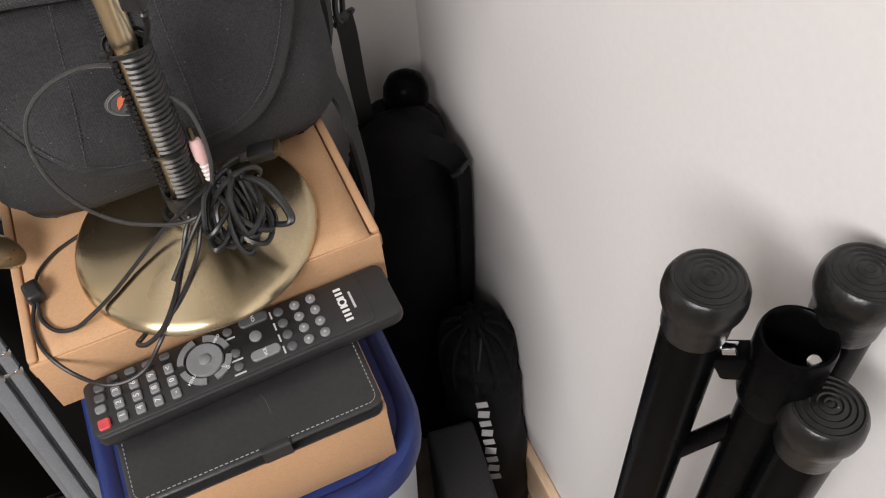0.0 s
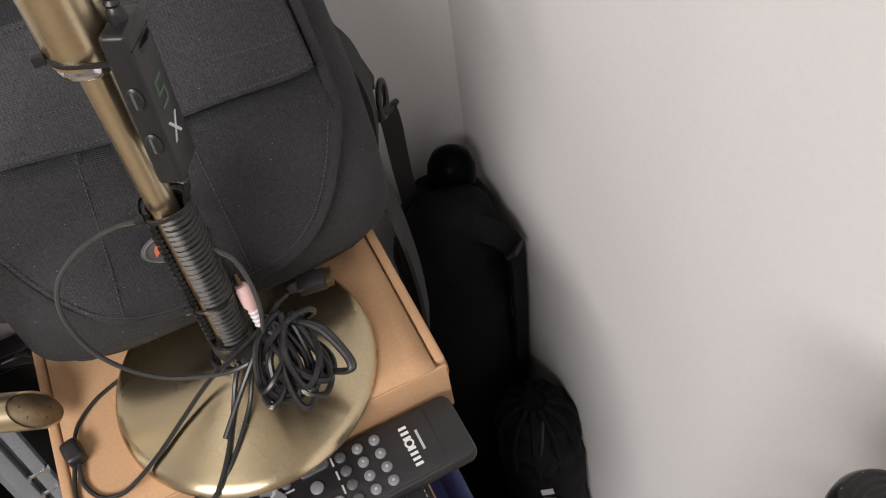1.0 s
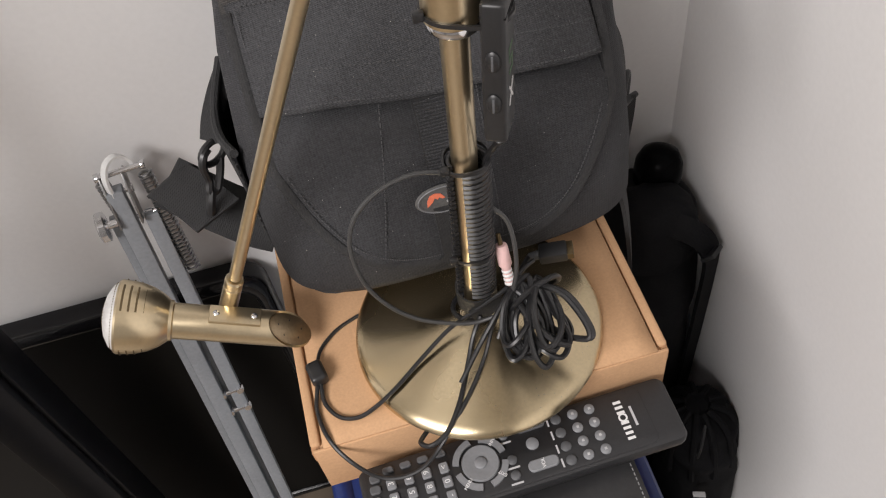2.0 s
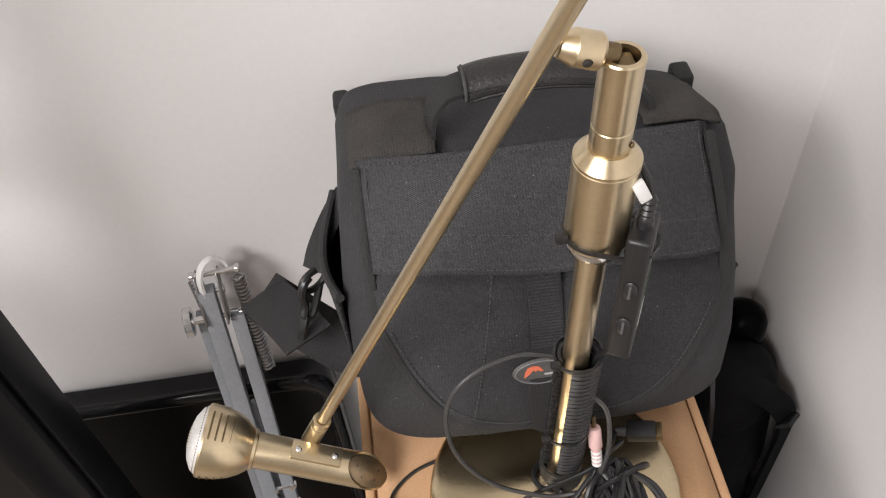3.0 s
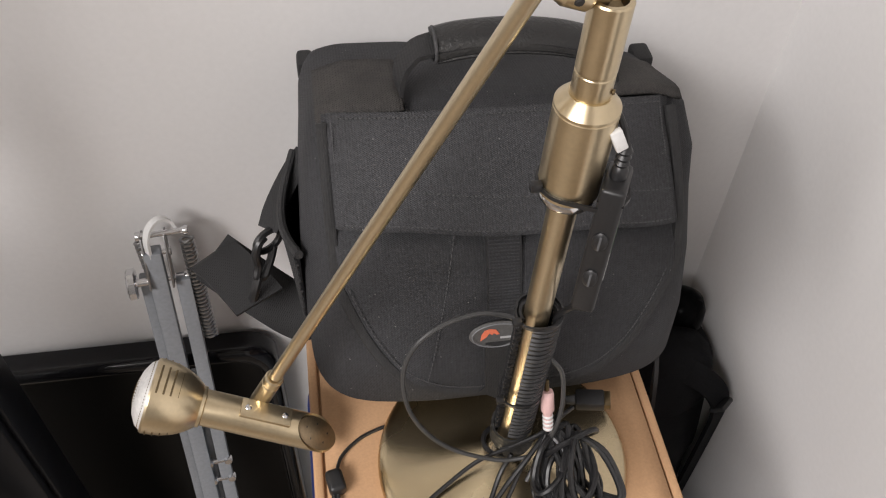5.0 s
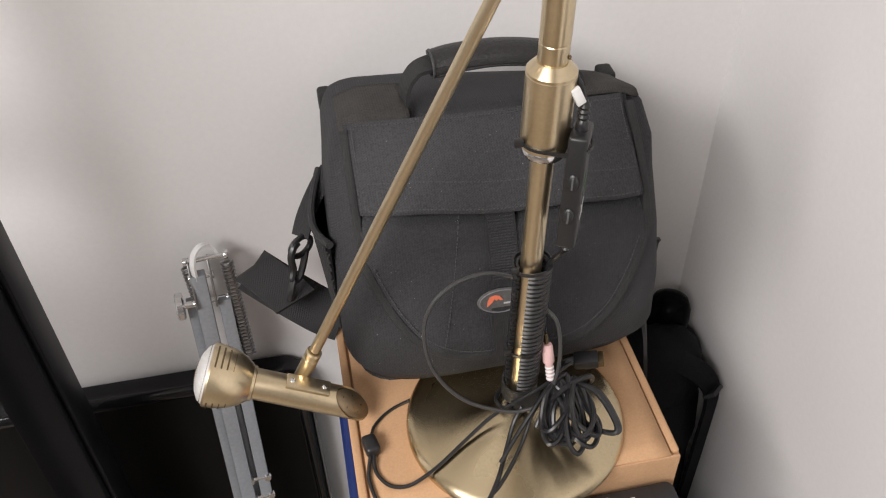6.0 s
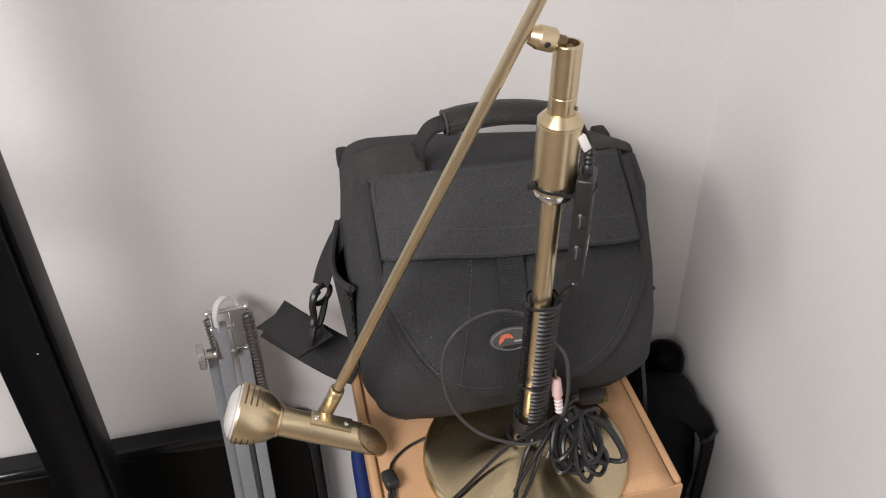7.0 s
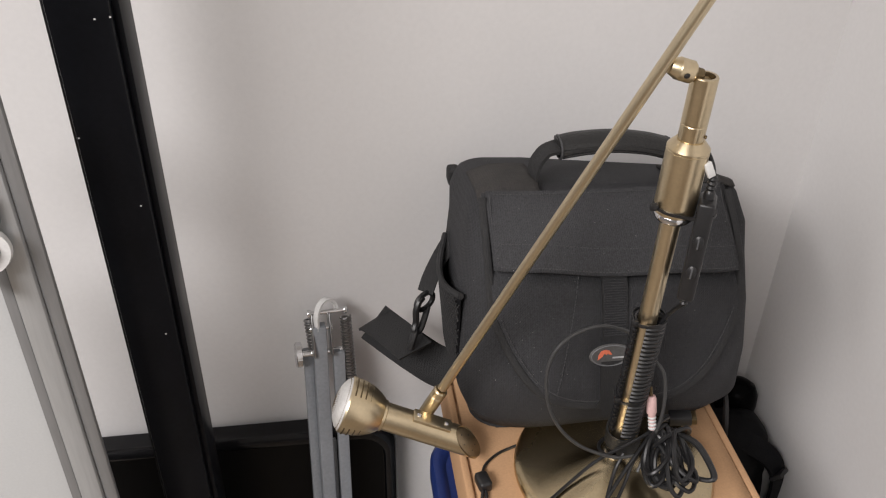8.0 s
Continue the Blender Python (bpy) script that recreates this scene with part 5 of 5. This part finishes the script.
# ---- folded stand, feet up ----
def folded_stand():
    root = thing("folded_light_stand", (0.150, 0.07, GROUND), "folded black stand standing feet up, with rubber foot caps", "stand")
    centre_top = V((0.1885, 0.1105, 0.893))
    base = V((0.150, 0.060, GROUND))
    caps = (V((0.1620, 0.1405, 0.909)), V((0.2170, 0.1145, 0.912)), V((0.1920, 0.0865, 0.868)))
    feet = (V((0.128, 0.098, GROUND)), V((0.176, 0.062, GROUND)), V((0.160, 0.040, GROUND)))
    for c, f in zip(caps, feet):
        leg = part("leg", rod(f, c - (c - f).normalized() * 0.006, 0.0138, seg=28), TUBE_BLACK, root, "glossy black tube leg")
        m = along(c - (c - f).normalized() * 0.030, c)
        prof = [(0, 0), (0.0140, 0), (0.0146, 0.002), (0.0150, 0.011), (0.0160, 0.015), (0.0176, 0.020), (0.0180, 0.024), (0.0175, 0.029), (0.0160, 0.0325), (0.0152, 0.0333)]
        r = 0.0152
        for k in range(5):
            prof += [(r, 0.0336 + 0.0004 * k), (r - 0.0010, 0.0341 + 0.0004 * k), (r - 0.0018, 0.0336 + 0.0004 * k)]
            r -= 0.0029
        prof.append((0, 0.0358))
        part("foot_cap", lathe(prof, m, 40), RUBBER, leg, "ribbed black rubber foot cap")
    ax = (centre_top - base).normalized()
    m = along(centre_top - ax * 0.045, centre_top)
    part("hub", lathe([(0.0125, 0.02), (0.0125, 0.043), (0.0145, 0.0455), (0.0158, 0.0455), (0.0165, 0.043), (0.0165, 0.006), (0.015, 0.0), (0, 0.0), (0, 0.02), (0.0125, 0.02)], m, 40), TUBE_BLACK, root, "open black hub tube")
    part("centre_tube", rod(base, centre_top - ax * 0.046, 0.0125, seg=28), TUBE_BLACK, root, "black centre tube")
    for c, f in zip(caps, feet):
        p = centre_top - ax * 0.018
        q = c - (c - f).normalized() * 0.055
        d = (q - p).normalized()
        part("lug", block((0.012, 0.016, 0.020), along(p + d * 0.020, q), 0.002), TUBE_BLACK, root, "black hinge lug")
        part("hinge_pin", rod(p + d * 0.022 + V((0, 0, 0.009)), p + d * 0.029 + V((0, 0, 0.009)), 0.0036, seg=14), CHROME, root, "bright hinge pin")
        part("strut", rod(q - (c - f).normalized() * 0.10, p - ax * 0.04, 0.005, seg=12), TUBE_BLACK, root)
    part("ring_screw", lathe([(0, 0.004), (0.003, 0.0035), (0.004, 0)], along(V((0.196, 0.103, 0.878)), V((0.18, 0.10, 0.9))), 14), CHROME, root, "bright screw inside the hub")


folded_stand()
